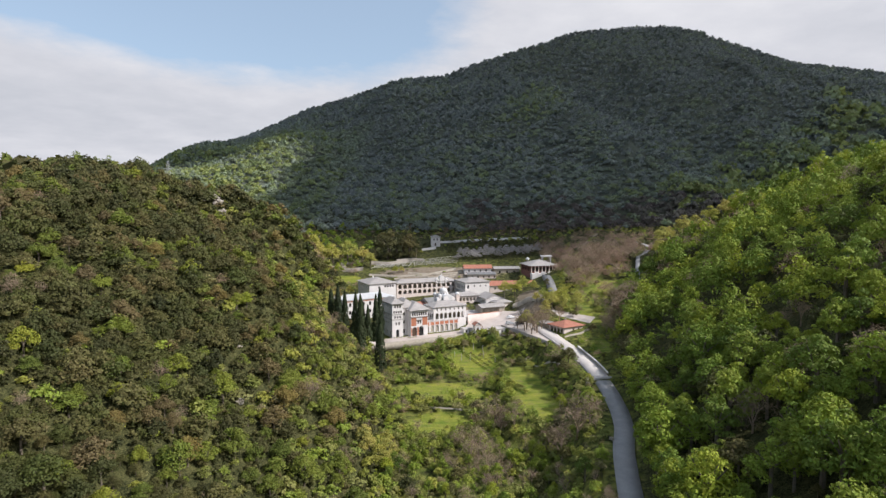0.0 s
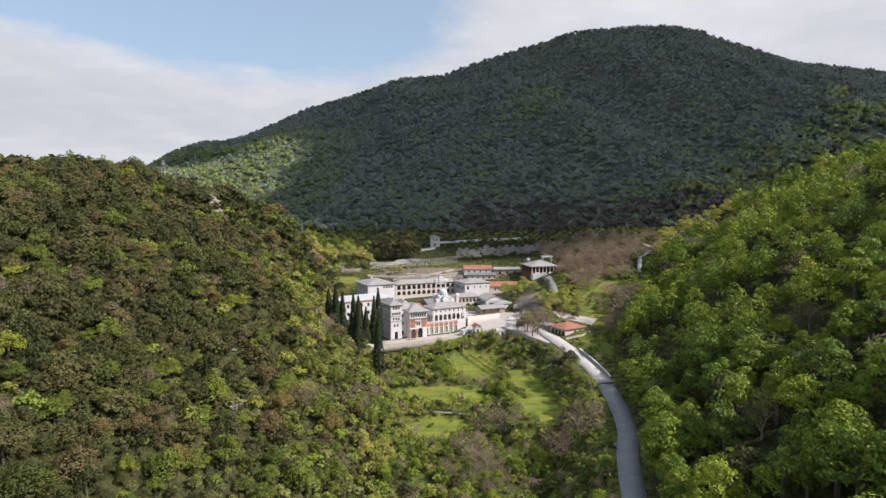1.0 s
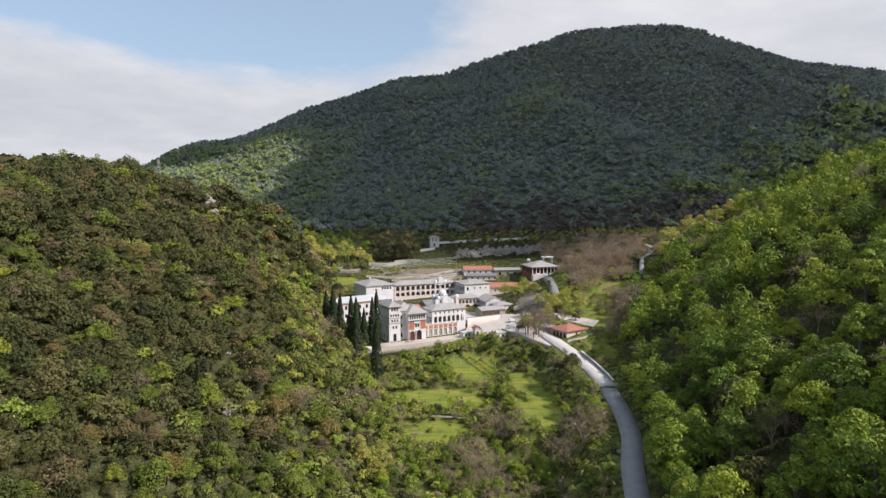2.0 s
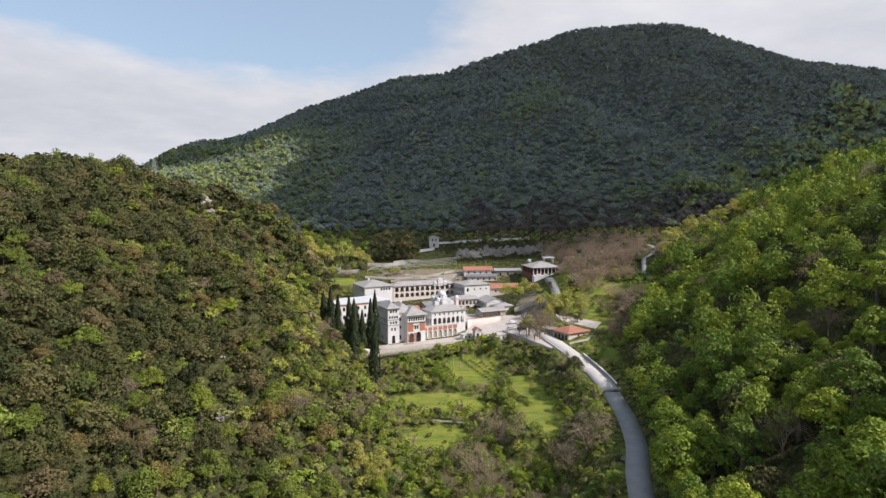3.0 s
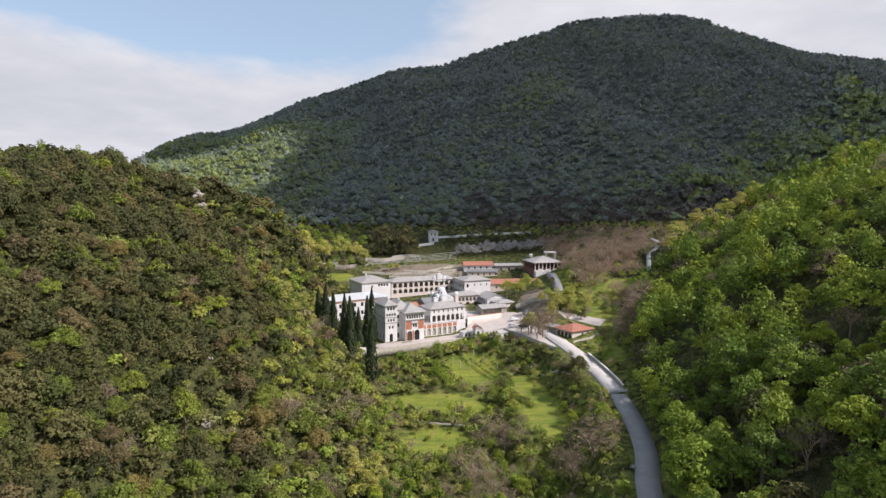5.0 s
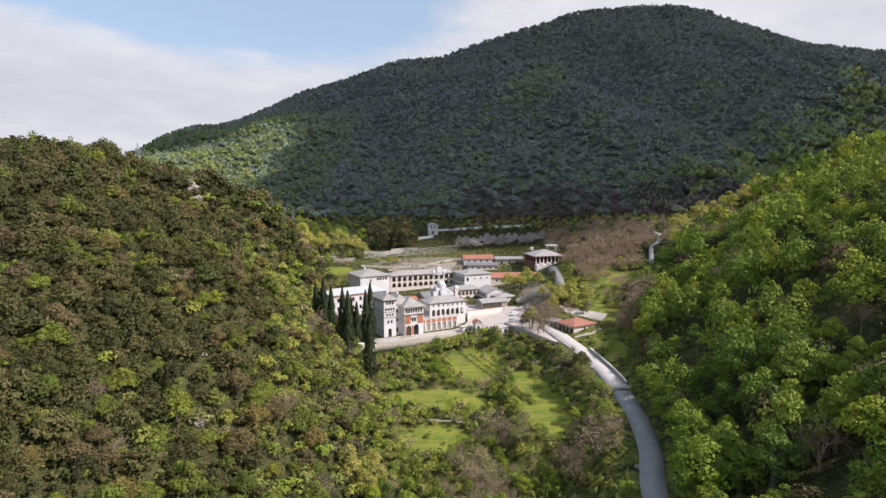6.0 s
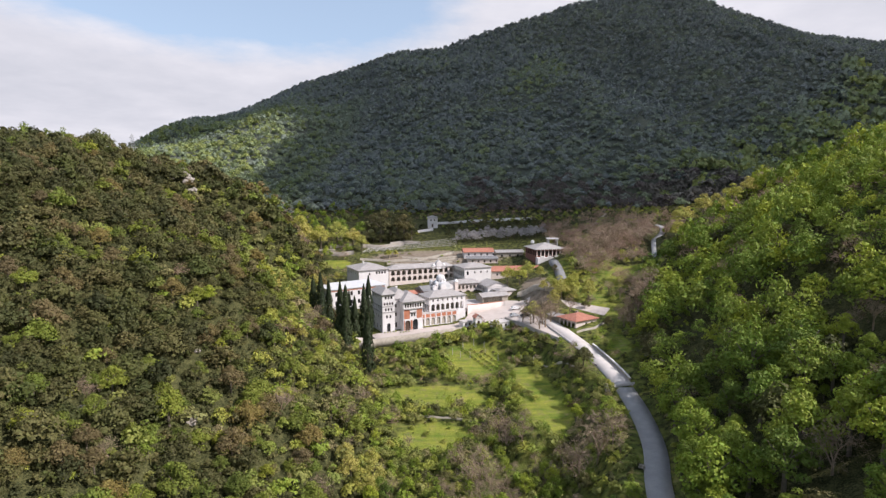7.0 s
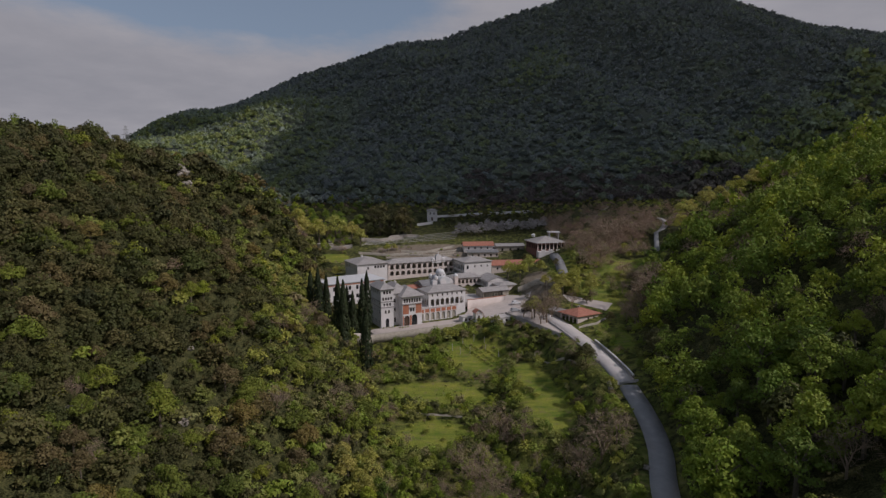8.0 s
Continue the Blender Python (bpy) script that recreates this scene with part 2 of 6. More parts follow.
ROAD_X = ([-320, 60, 100, 118, 142, 158, 170, 182, 194, 215, 236, 252], [10, 26, 37, 41, 46.6, 51.6, 53.5, 54.2, 54.0, 52.0, 47.5, 43])
ROAD_Z = ([-320, 60, 118, 142, 158, 182, 194, 215, 236, 252], [-22, -12, -6.8, -4.9, -4.0, -1.6, 0.0, 1.4, 3.0, 4.2])
ROAD_HALF = 2.75
MA = 27
MU, MV = (math.cos(radians(MA)), math.sin(radians(MA))), (-math.sin(radians(MA)), math.cos(radians(MA)))
MO = (-22.5, 248.8)


def ground(x, y):
    x, y = np.asarray(x, float), np.asarray(y, float)
    floor = curve(y, [-400, 60, 120, 160, 200, 232, 248, 262, 285, 300, 330, 350, 380, 410, 450, 520], [-50, -28, -23, -19.5, -14, -9, -3.2, 0, 4.0, 6.5, 9.5, 15, 22.5, 29.5, 39, 64])
    bank = curve(y, [-400, 60, 120, 150, 180, 196, 230, 250, 280, 320, 390, 450, 520], [-24, -12, -7, -4.5, -2, 0, 3, 5.5, 12, 22, 33.5, 42, 64])
    rx = curve(y, ROAD_X[0] + [300, 340, 400, 520], ROAD_X[1] + [75, 95, 120, 140])
    wide = curve(y, [-400, 225, 285, 520], [24, 24, 62, 62])
    base = floor + (bank - floor) * step01(rx - wide, rx - 5, x)
    # left hill
    xl = curve(y, [-400, 60, 120, 160, 200, 230, 250, 280, 300, 311, 324, 360, 430, 600], [-40, -26, -22, -21, -19, -26, -41, -52, -53, -56, -74, -112, -190, -400])
    s = curve(y, [-400, 120, 160, 200, 262, 285, 300, 400], [0.8, 0.85, 0.87, 0.97, 1.14, 1.8, 2.5, 1.6])
    top = curve(y, [-400, 120, 200, 240, 262, 275, 285, 300, 400], [150, 140, 134, 122, 104, 86, 74, 64, 60])
    d = soft(xl - x, 3.0)
    left = top * (1 - np.exp(-d * s / top)) + 6.5 * np.exp(-((x + 149) / 15) ** 2 - ((y - 274) / 24) ** 2)
    # right hill
    xr = curve(y, [-400, 60, 120, 150, 180, 200, 230, 260, 300, 330, 360, 420, 600], [22, 34, 45.5, 55.5, 61, 64.5, 73, 85, 97, 106, 140, 230, 420])
    d = soft(x - xr, 3.5)
    cap = curve(y, [-400, 150, 220, 330, 600], [150, 150, 150, 150, 120])
    s = curve(y, [-400, 120, 200, 230, 280, 320, 600], [0.84, 0.84, 0.88, 0.86, 0.70, 0.57, 0.55])
    right = cap * (1 - np.exp(-d * s / cap))
    z = base + left + right + (rumple(x, y, 40) * 0.8 - 3.0) * step01(3, 28, left + right)
    # the level plot below the road
    plot = (1 - step01(6.5, 11, np.abs(x - 30.5))) * step01(170, 180, y) * (1 - step01(224, 236, y))
    z = z + (-10.6 + (y - 178) * 0.10 + (x - 30) * 0.06 - z) * plot
    # mountain behind
    crest = curve(x, [-1600, -900, -551, -409, -298, -228, -141, -54, -8, 33, 119, 176, 238, 394, 441, 523, 610, 698, 789, 1000, 1700], [10, 12, 112, 165, 208, 239, 263, 288, 289, 302, 333, 350, 368, 378, 375, 351, 323, 307, 300, 290, 250])
    t = np.clip((y - 440) / 610, 0, 1)
    hump = 42 + (crest - 42) * t ** 1.2 - step01(1050, 2200, y) * (crest - 40) * 0.8
    gully = np.sin(x / 58 + 1.5 * np.sin(y / 130) + 0.7) * 12 + np.sin(x / 27 + y / 90) * 6
    hump = hump + (gully + rumple(x, y, 120) * 5) * step01(0.02, 0.3, t) * (1 - 0.88 * step01(0.7, 1.0, t))
    z = z + (hump - z) * step01(395, 500, y)
    # platform of the monastery
    u = (x - MO[0]) * MU[0] + (y - MO[1]) * MU[1]
    v = (x - MO[0]) * MV[0] + (y - MO[1]) * MV[1]
    inside = step01(-9, -4, u) * (1 - step01(40, 46, u)) * step01(-9.5, -7.5, v) * (1 - step01(16, 24, v))
    z = z + (0.0 - z) * inside
    # the sloping forecourt
    yard = 1 - step01(15, 22, np.hypot((x - 25) * 1.0, (y - 272) * 0.85))
    z = z + (0.5 + (x - 12) * 0.105 + (y - 256) * 0.085 - z) * yard
    # the car park above its retaining wall
    d = (x - 27.5) * 0.888 + (y - 261.0) * 0.459
    t = (x - 27.5) * 0.459 - (y - 261.0) * 0.888
    reach = step01(-4, 3, t) * (1 - step01(32, 38, t))
    low = step01(-11, -5, d) * (1 - step01(-1.2, 0.4, d)) * reach * step01(0.2, 0.8, z)
    z = z + (0.2 - z) * low
    lot = step01(-0.6, 0.6, d) * (1 - step01(13, 19, d)) * reach
    z = z + (2.75 + 0.055 * d + 0.02 * (y - 235) - z) * lot
    # road bed
    rc, rz = curve(y, *ROAD_X), curve(y, *ROAD_Z)
    on = (1 - step01(ROAD_HALF + 0.6, ROAD_HALF + 3.5, np.abs(x - rc))) * (1 - step01(246, 252, y))
    return z + (rz - 0.35 - z) * on


def gz(x, y):
    return float(ground(x, y))


# ---- mesh helpers ----


class Shape:
    """Collects points and faces of one mesh."""

    def __init__(self):
        self.v, self.f = [], []

    def face(self, *pts):
        n = len(self.v)
        self.v += [tuple(p) for p in pts]
        self.f.append(tuple(range(n, n + len(pts))))

    def box(self, x0, y0, z0, x1, y1, z1):
        n = len(self.v)
        self.v += [(x0, y0, z0), (x1, y0, z0), (x1, y1, z0), (x0, y1, z0), (x0, y0, z1), (x1, y0, z1), (x1, y1, z1), (x0, y1, z1)]
        self.f += [tuple(n + i for i in q) for q in ((0, 3, 2, 1), (4, 5, 6, 7), (0, 1, 5, 4), (1, 2, 6, 5), (2, 3, 7, 6), (3, 0, 4, 7))]

    def tube(self, a, b, r0, r1, sides=6):
        a, b = Vector(a), Vector(b)
        q = (b - a).to_track_quat("Z", "Y")
        n = len(self.v)
        for p, r in ((a, r0), (b, r1)):
            for i in range(sides):
                w = 2 * math.pi * i / sides
                self.v.append(tuple(p + q @ Vector((math.cos(w) * r, math.sin(w) * r, 0))))
        self.f += [(n + i, n + (i + 1) % sides, n + sides + (i + 1) % sides, n + sides + i) for i in range(sides)]
        self.f.append(tuple(n + sides + i for i in range(sides)))
        self.f.append(tuple(n + i for i in reversed(range(sides))))

    def lathe(self, rings, sides=16, cx=0.0, cy=0.0):
        n = len(self.v)
        for r, z in rings:
            self.v += [(cx + r * math.cos(2 * math.pi * i / sides), cy + r * math.sin(2 * math.pi * i / sides), z) for i in range(sides)]
        for j in range(len(rings) - 1):
            for i in range(sides):
                a, b = n + j * sides + i, n + j * sides + (i + 1) % sides
                self.f.append((a, b, b + sides, a + sides))
        self.f.append(tuple(n + (len(rings) - 1) * sides + i for i in range(sides)))

    def mesh(self, name, mat):
        me = bpy.data.meshes.new(name)
        me.from_pydata(self.v, [], self.f)
        me.materials.append(mat)
        me.validate()
        return me

    def part(self, name, mat, parent, label="", at=None):
        ob = new(name, self.mesh(name, mat))
        ob.parent = parent
        if at is not None:
            ob.matrix_basis = at
        if label:
            tagged(ob, label)
        return ob


def thing(name, m, label, category, group="", kind=""):
    ob = new(name)
    ob.empty_display_size = 0.5
    ob.matrix_basis = m
    return tagged(ob, label, category, group, kind)


def array_mesh(name, verts, faces, mats, tint=None, slots=None):
    """A mesh from number arrays; faces all have the same count of corners."""
    me = bpy.data.meshes.new(name)
    nf, c = faces.shape
    me.vertices.add(len(verts))
    me.vertices.foreach_set("co", np.ascontiguousarray(verts, np.float32).ravel())
    me.loops.add(nf * c)
    me.loops.foreach_set("vertex_index", np.ascontiguousarray(faces, np.int32).ravel())
    me.polygons.add(nf)
    me.polygons.foreach_set("loop_start", np.arange(0, nf * c, c, dtype=np.int32))
    for m in mats:
        me.materials.append(m)
    if slots is not None:
        me.polygons.foreach_set("material_index", np.ascontiguousarray(slots, np.int32))
    me.update(calc_edges=True)
    if tint is not None:
        at = me.attributes.new("tint", "FLOAT", "FACE")
        at.data.foreach_set("value", np.ascontiguousarray(tint, np.float32))
    return me


# ---- ground ----


def spread(a, b, fine0, fine1, step, grow=1.16):
    """Grid lines from a to b: even between fine0 and fine1, wider and wider outside."""
    mid = list(np.arange(fine0, fine1 + step / 2, step))
    lo, s = [fine0], step
    while lo[-1] > a:
        s *= grow
        lo.append(max(a, lo[-1] - s))
    hi, s = [mid[-1]], step
    while hi[-1] < b:
        s = min(s * grow, 300)
        hi.append(min(b, hi[-1] + s))
    return np.array(lo[:0:-1] + mid + hi[1:])


def feet(y):
    xl = curve(y, [-400, 60, 120, 160, 200, 230, 250, 280, 300, 311, 324, 360, 430, 600], [-40, -26, -22, -21, -19, -26, -41, -52, -53, -56, -74, -112, -190, -400])
    xr = curve(y, [-400, 60, 120, 150, 180, 200, 230, 260, 300, 330, 360, 420, 600], [22, 34, 45.5, 55.5, 61, 64.5, 73, 85, 97, 106, 140, 230, 420])
    return xl, xr


def meadow_mask(x, y):
    """How much open grass there is: the terraced fields, the banks by the road, the clearing up the valley."""
    def oval(cx, cy, rx, ry, turn=0.0):
        c, s = math.cos(radians(turn)), math.sin(radians(turn))
        px, py = (x - cx) * c + (y - cy) * s, -(x - cx) * s + (y - cy) * c
        return 1 - step01(0.75, 1.15, np.sqrt((px / rx) ** 2 + (py / ry) ** 2))
    m = oval(0, 212, 17, 8, -8)
    for o in ((-1, 189, 11, 7.5, 0), (31, 202, 7.5, 24, 8), (14, 236, 13, 9, -30), (63, 222, 3.5, 12, -10), (-60, 346, 10, 6, 0), (93, 297, 15, 8, 8), (62, 262, 8, 3.5, 0)):
        m = np.maximum(m, oval(*o))
    m = np.maximum(m, 0.45 * (1 - step01(5, 10, np.abs(y - 368 - 0.2 * x))) * (1 - step01(55, 66, np.abs(x - 8))))
    return np.maximum(m, 0.30 * step01(300, 330, y) * (1 - step01(360, 400, y)) * (1 - step01(100, 140, np.abs(x - 20))))


def grass_mask(x, y):
    """Grass under the scrub of the valley floor as well."""
    xl, xr = feet(y)
    floor = step01(-10, 4, x - xl) * (1 - step01(-4, 8, x - xr)) * (1 - step01(400, 430, y)) * step01(60, 90, y)
    glade = 1 - step01(0.75, 1.15, np.hypot((x - 70) / 22, (y - 290) / 46))
    return np.maximum(np.maximum(meadow_mask(x, y), 0.6 * glade), 0.5 * floor * (1 - 0.2 * step01(250, 275, y)))


def bare_mask(x, y):
    court = 1 - step01(0.8, 1.05, np.hypot((x + 10) / 26, (y - 290) / 15))
    verge = 0.75 * (1 - step01(0.7, 1.1, np.hypot((x - 45) / 9, (y - 286) / 20)))
    return np.maximum(np.maximum((1 - step01(7, 15, np.hypot((x + 2) / 3.6, (y - 356)))) * 0.9, court), verge)


def brush_mask(x, y):
    """Low scrub under the trees of the mountain."""
    return step01(430, 520, y)


def build_ground():
    xs = np.concatenate([spread(-4200, -190, -650, -190, 8.0), spread(-190, 4200, -190, 250, 2.5, 1.0)[1:177], spread(250, 4200, 250, 900, 8.0)[1:]])
    ys = np.concatenate([spread(-600, 450, 60, 450, 2.5), spread(450, 4600, 450, 1090, 7.0)[1:]])
    gx, gy = np.meshgrid(xs, ys)
    z = ground(gx, gy)
    n, m = len(ys), len(xs)
    v = np.stack([gx, gy, z], -1).reshape(-1, 3)
    i = (np.arange(n - 1)[:, None] * m + np.arange(m - 1)[None]).ravel()
    me = array_mesh("ground", v, np.stack([i, i + 1, i + m + 1, i + m], 1), [M_GROUND])
    me.polygons.foreach_set("use_smooth", np.ones(len(i), bool))
    for nm, fn in (("meadow", grass_mask), ("bare", bare_mask), ("brush", brush_mask)):
        at = me.attributes.new(nm, "FLOAT", "POINT")
        at.data.foreach_set("value", fn(gx, gy).ravel().astype(np.float32))
    return tagged(new("ground", me), "grassy valley floor between wooded hills and mountain", "ground", kind="structure")


build_ground()


def shade_cloud_build(k):
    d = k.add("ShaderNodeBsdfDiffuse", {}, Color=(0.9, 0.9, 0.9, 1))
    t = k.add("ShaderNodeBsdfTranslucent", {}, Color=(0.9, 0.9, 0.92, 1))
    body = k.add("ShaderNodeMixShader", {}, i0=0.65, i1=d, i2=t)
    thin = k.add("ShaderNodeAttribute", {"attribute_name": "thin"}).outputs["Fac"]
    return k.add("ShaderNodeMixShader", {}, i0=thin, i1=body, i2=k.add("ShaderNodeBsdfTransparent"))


M_SHADE_CLOUD = make_mat("cloud", shade_cloud_build)


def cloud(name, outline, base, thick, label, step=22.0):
    """Adds a billowing cloud high out of view to shade the outlined land."""
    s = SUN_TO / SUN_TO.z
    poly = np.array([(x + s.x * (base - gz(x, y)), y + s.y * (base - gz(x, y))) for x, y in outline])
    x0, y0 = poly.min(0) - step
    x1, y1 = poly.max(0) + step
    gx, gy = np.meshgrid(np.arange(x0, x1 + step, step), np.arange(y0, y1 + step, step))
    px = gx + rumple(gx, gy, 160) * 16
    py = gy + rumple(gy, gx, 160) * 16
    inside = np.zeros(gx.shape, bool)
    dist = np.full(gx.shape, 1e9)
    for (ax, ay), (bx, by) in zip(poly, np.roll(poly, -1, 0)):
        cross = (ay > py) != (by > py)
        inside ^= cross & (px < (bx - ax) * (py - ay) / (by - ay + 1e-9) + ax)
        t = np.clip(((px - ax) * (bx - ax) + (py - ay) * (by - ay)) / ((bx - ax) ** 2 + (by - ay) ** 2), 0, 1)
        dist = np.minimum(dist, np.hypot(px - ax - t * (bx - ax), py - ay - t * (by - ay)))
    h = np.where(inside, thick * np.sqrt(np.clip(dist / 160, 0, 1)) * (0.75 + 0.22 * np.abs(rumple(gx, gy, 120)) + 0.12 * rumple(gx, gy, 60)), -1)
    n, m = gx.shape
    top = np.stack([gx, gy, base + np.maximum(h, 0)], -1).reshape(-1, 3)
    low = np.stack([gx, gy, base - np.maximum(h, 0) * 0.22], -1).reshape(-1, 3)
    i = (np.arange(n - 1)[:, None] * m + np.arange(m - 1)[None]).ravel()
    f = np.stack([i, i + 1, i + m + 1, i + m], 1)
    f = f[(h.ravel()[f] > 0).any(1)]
    me = array_mesh(name, np.concatenate([top, low]), np.concatenate([f, f[:, ::-1] + n * m]), [M_SHADE_CLOUD])
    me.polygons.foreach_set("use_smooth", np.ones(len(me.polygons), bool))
    # rim fades to transparent, which softens the edge of its shade
    rim_fade = np.where(inside, 1 - np.clip(dist / 32, 0, 1) ** 0.8, 1.0).ravel()
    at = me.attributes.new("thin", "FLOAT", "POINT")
    at.data.foreach_set("value", np.concatenate([rim_fade, rim_fade]).astype(np.float32))
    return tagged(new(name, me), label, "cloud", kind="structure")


# outline of the wanted shade, with a notch left for the sunlit patch
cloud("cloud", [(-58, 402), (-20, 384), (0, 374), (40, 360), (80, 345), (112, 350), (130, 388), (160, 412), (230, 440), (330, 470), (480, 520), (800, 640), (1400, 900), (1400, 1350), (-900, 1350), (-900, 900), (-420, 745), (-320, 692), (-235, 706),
                (-200, 735), (-168, 650), (-152, 560), (-158, 490), (-105, 436)], 720, 110, "broad billowing white cloud, out of view, added to shade the mountain")


def ribbon(name, pts, half, thick, mat, label):
    """A paved strip of even width along a line of (x, y, z)."""
    p = np.array(pts, float)
    d = np.gradient(p[:, :2], axis=0)
    d /= np.linalg.norm(d, axis=1)[:, None]
    nrm = np.stack([-d[:, 1], d[:, 0]], 1)
    n = len(p)
    rows = []
    for side, dz in ((1, -thick), (1, 0), (0, 0.05), (-1, 0), (-1, -thick)):
        rows.append(np.column_stack([p[:, :2] + nrm * half * side, p[:, 2] + dz]))
    v = np.concatenate(rows)
    f = []
    for r in range(4):
        i = np.arange(n - 1) + r * n
        f.append(np.stack([i, i + n, i + n + 1, i + 1], 1))
    return tagged(new(name, array_mesh(name, v, np.concatenate(f)[:, ::-1], [mat])), label, "road", kind="structure")


ry_ = np.arange(-300, 191.5, 3.0)
ribbon("road", np.column_stack([curve(ry_, *ROAD_X), ry_, curve(ry_, *ROAD_Z)]), ROAD_HALF, 0.8, M_ROAD, "worn grey asphalt road along the valley side")
ry_ = np.arange(190.2, 254, 2.0)
ribbon("concrete_road", np.column_stack([curve(ry_, *ROAD_X), ry_, curve(ry_, *ROAD_Z) + 0.03]), ROAD_HALF + 0.2, 0.8, M_CONCRETE, "pale concrete road climbing to the monastery")
ft = np.linspace(0, 1, 50)
fx, fy = curve(ft, [0, .25, .55, .85, 1], [98, 104, 118, 137, 128]), curve(ft, [0, .25, .55, .85, 1], [280, 300, 340, 382, 400])
ribbon("far_road", np.column_stack([fx, fy, ground(fx, fy) + 0.25]), 1.6, 1.2, M_ROAD, "grey lane climbing behind the hill")

ft = np.linspace(0, 1, 24)
fx, fy = 88 + 27 * ft, 372 + 50 * ft + 3 * np.sin(ft * 3)
ribbon("track", np.column_stack([fx, fy, ground(fx, fy) + 0.2]), 0.7, 1.0, M_STONE, "pale dirt track climbing the dark slope")


def patch(name, corners, nu, nv, dz, mat, label):
    """A paved sheet between four corners, following the ground."""
    a, b, c, d = [np.array(q, float) for q in corners]
    s, t = np.meshgrid(np.linspace(0, 1, nu), np.linspace(0, 1, nv))
    s, t = s[..., None], t[..., None]
    p = (a * (1 - s) + b * s) * (1 - t) + (d * (1 - s) + c * s) * t
    z = ground(p[..., 0], p[..., 1]) + dz
    v = np.stack([p[..., 0], p[..., 1], z], -1)
    ring = np.concatenate([v[0], v[1:, -1], v[-1, -2::-1], v[-2:0:-1, 0]])
    ringlow = ring - np.array([0, 0, 0.8])
    i = (np.arange(nv - 1)[:, None] * nu + np.arange(nu - 1)[None]).ravel()
    f = np.stack([i, i + 1, i + nu + 1, i + nu], 1)
    k, n = nu * nv, len(ring)
    j = np.arange(n)
    side = np.stack([k + j, k + n + j, k + n + (j + 1) % n, k + (j + 1) % n], 1)
    me = array_mesh(name, np.concatenate([v.reshape(-1, 3), ring, ringlow]), np.concatenate([f, side]), [mat])
    return tagged(new(name, me), label, "pavement", kind="structure")


patch("forecourt", [(9.5, 262.5), (27.5, 256.5), (41, 262), (16, 283)], 20, 16, 0.14, M_YARD, "pale paved forecourt outside the monastery")
patch("forecourt", [(21, 274.5), (33.5, 266.5), (41, 282), (30, 287)], 16, 12, 0.16, M_YARD, "pale paved ramp beside the court wall")


def court_paving():
    s = Shape()
    top = [(11.2, 273.0), (29.0, 280.6), (25.0, 300.0), (6.5, 297.0)]
    s.face(*[(x, y, 4.95) for x, y in top])
    for (ax, ay), (bx, by) in zip(top, top[1:] + top[:1]):
        s.face((ax, ay, 3.0), (bx, by, 3.0), (bx, by, 4.95), (ax, ay, 4.95))
    tagged(new("court_paving", s.mesh("court_paving", M_CONCRETE)), "pale paved inner court of the monastery", "pavement", kind="structure")


court_paving()
patch("gravel_path", [(51.5, 268.5), (53.5, 261.5), (66, 252.5), (70.5, 259.5)], 16, 8, 0.12, M_YARD, "pale gravel path behind the roadside house")


patch("car_park", [(27.9, 261.2), (43.7, 230.6), (50.0, 241), (41, 263)], 16, 16, 0.10, M_YARD, "pale trodden car park above the retaining wall")


def terrace_paving():
    c = [(MO[0] + u * MU[0] + v * MV[0], MO[1] + u * MU[1] + v * MV[1]) for u, v in ((-5, -7.2), (41.5, -6.6), (41.5, -0.6), (-5, -0.2))]
    patch("terrace_paving", c, 30, 6, 0.10, M_YARD, "trodden beige terrace below the facade")


terrace_paving()

# ---- buildings ----
SIDES = {"front": ((0, 0), (1, 0), (0, 1)), "right": ((1, 0), (0, 1), (-1, 0)), "back": ((1, 1), (-1, 0), (0, -1)), "left": ((0, 1), (0, -1), (1, 0))}


def row(n, u0, u1, width, z0, z1, arch=False, kind="window"):
    """n openings of that width, evenly between u0 and u1."""
    gap = (u1 - u0) / n
    return [(u0 + gap * (i + 0.5) - width / 2, u0 + gap * (i + 0.5) + width / 2, z0, z1, arch, kind) for i in range(n)]


def arc_points(u0, u1, z1, arch, n=8):
    r = (u1 - u0) / 2
    return [((u0 + u1) / 2 - r * math.cos(math.pi * i / n), z1 - r + r * math.sin(math.pi * i / n)) for i in range(n + 1)]


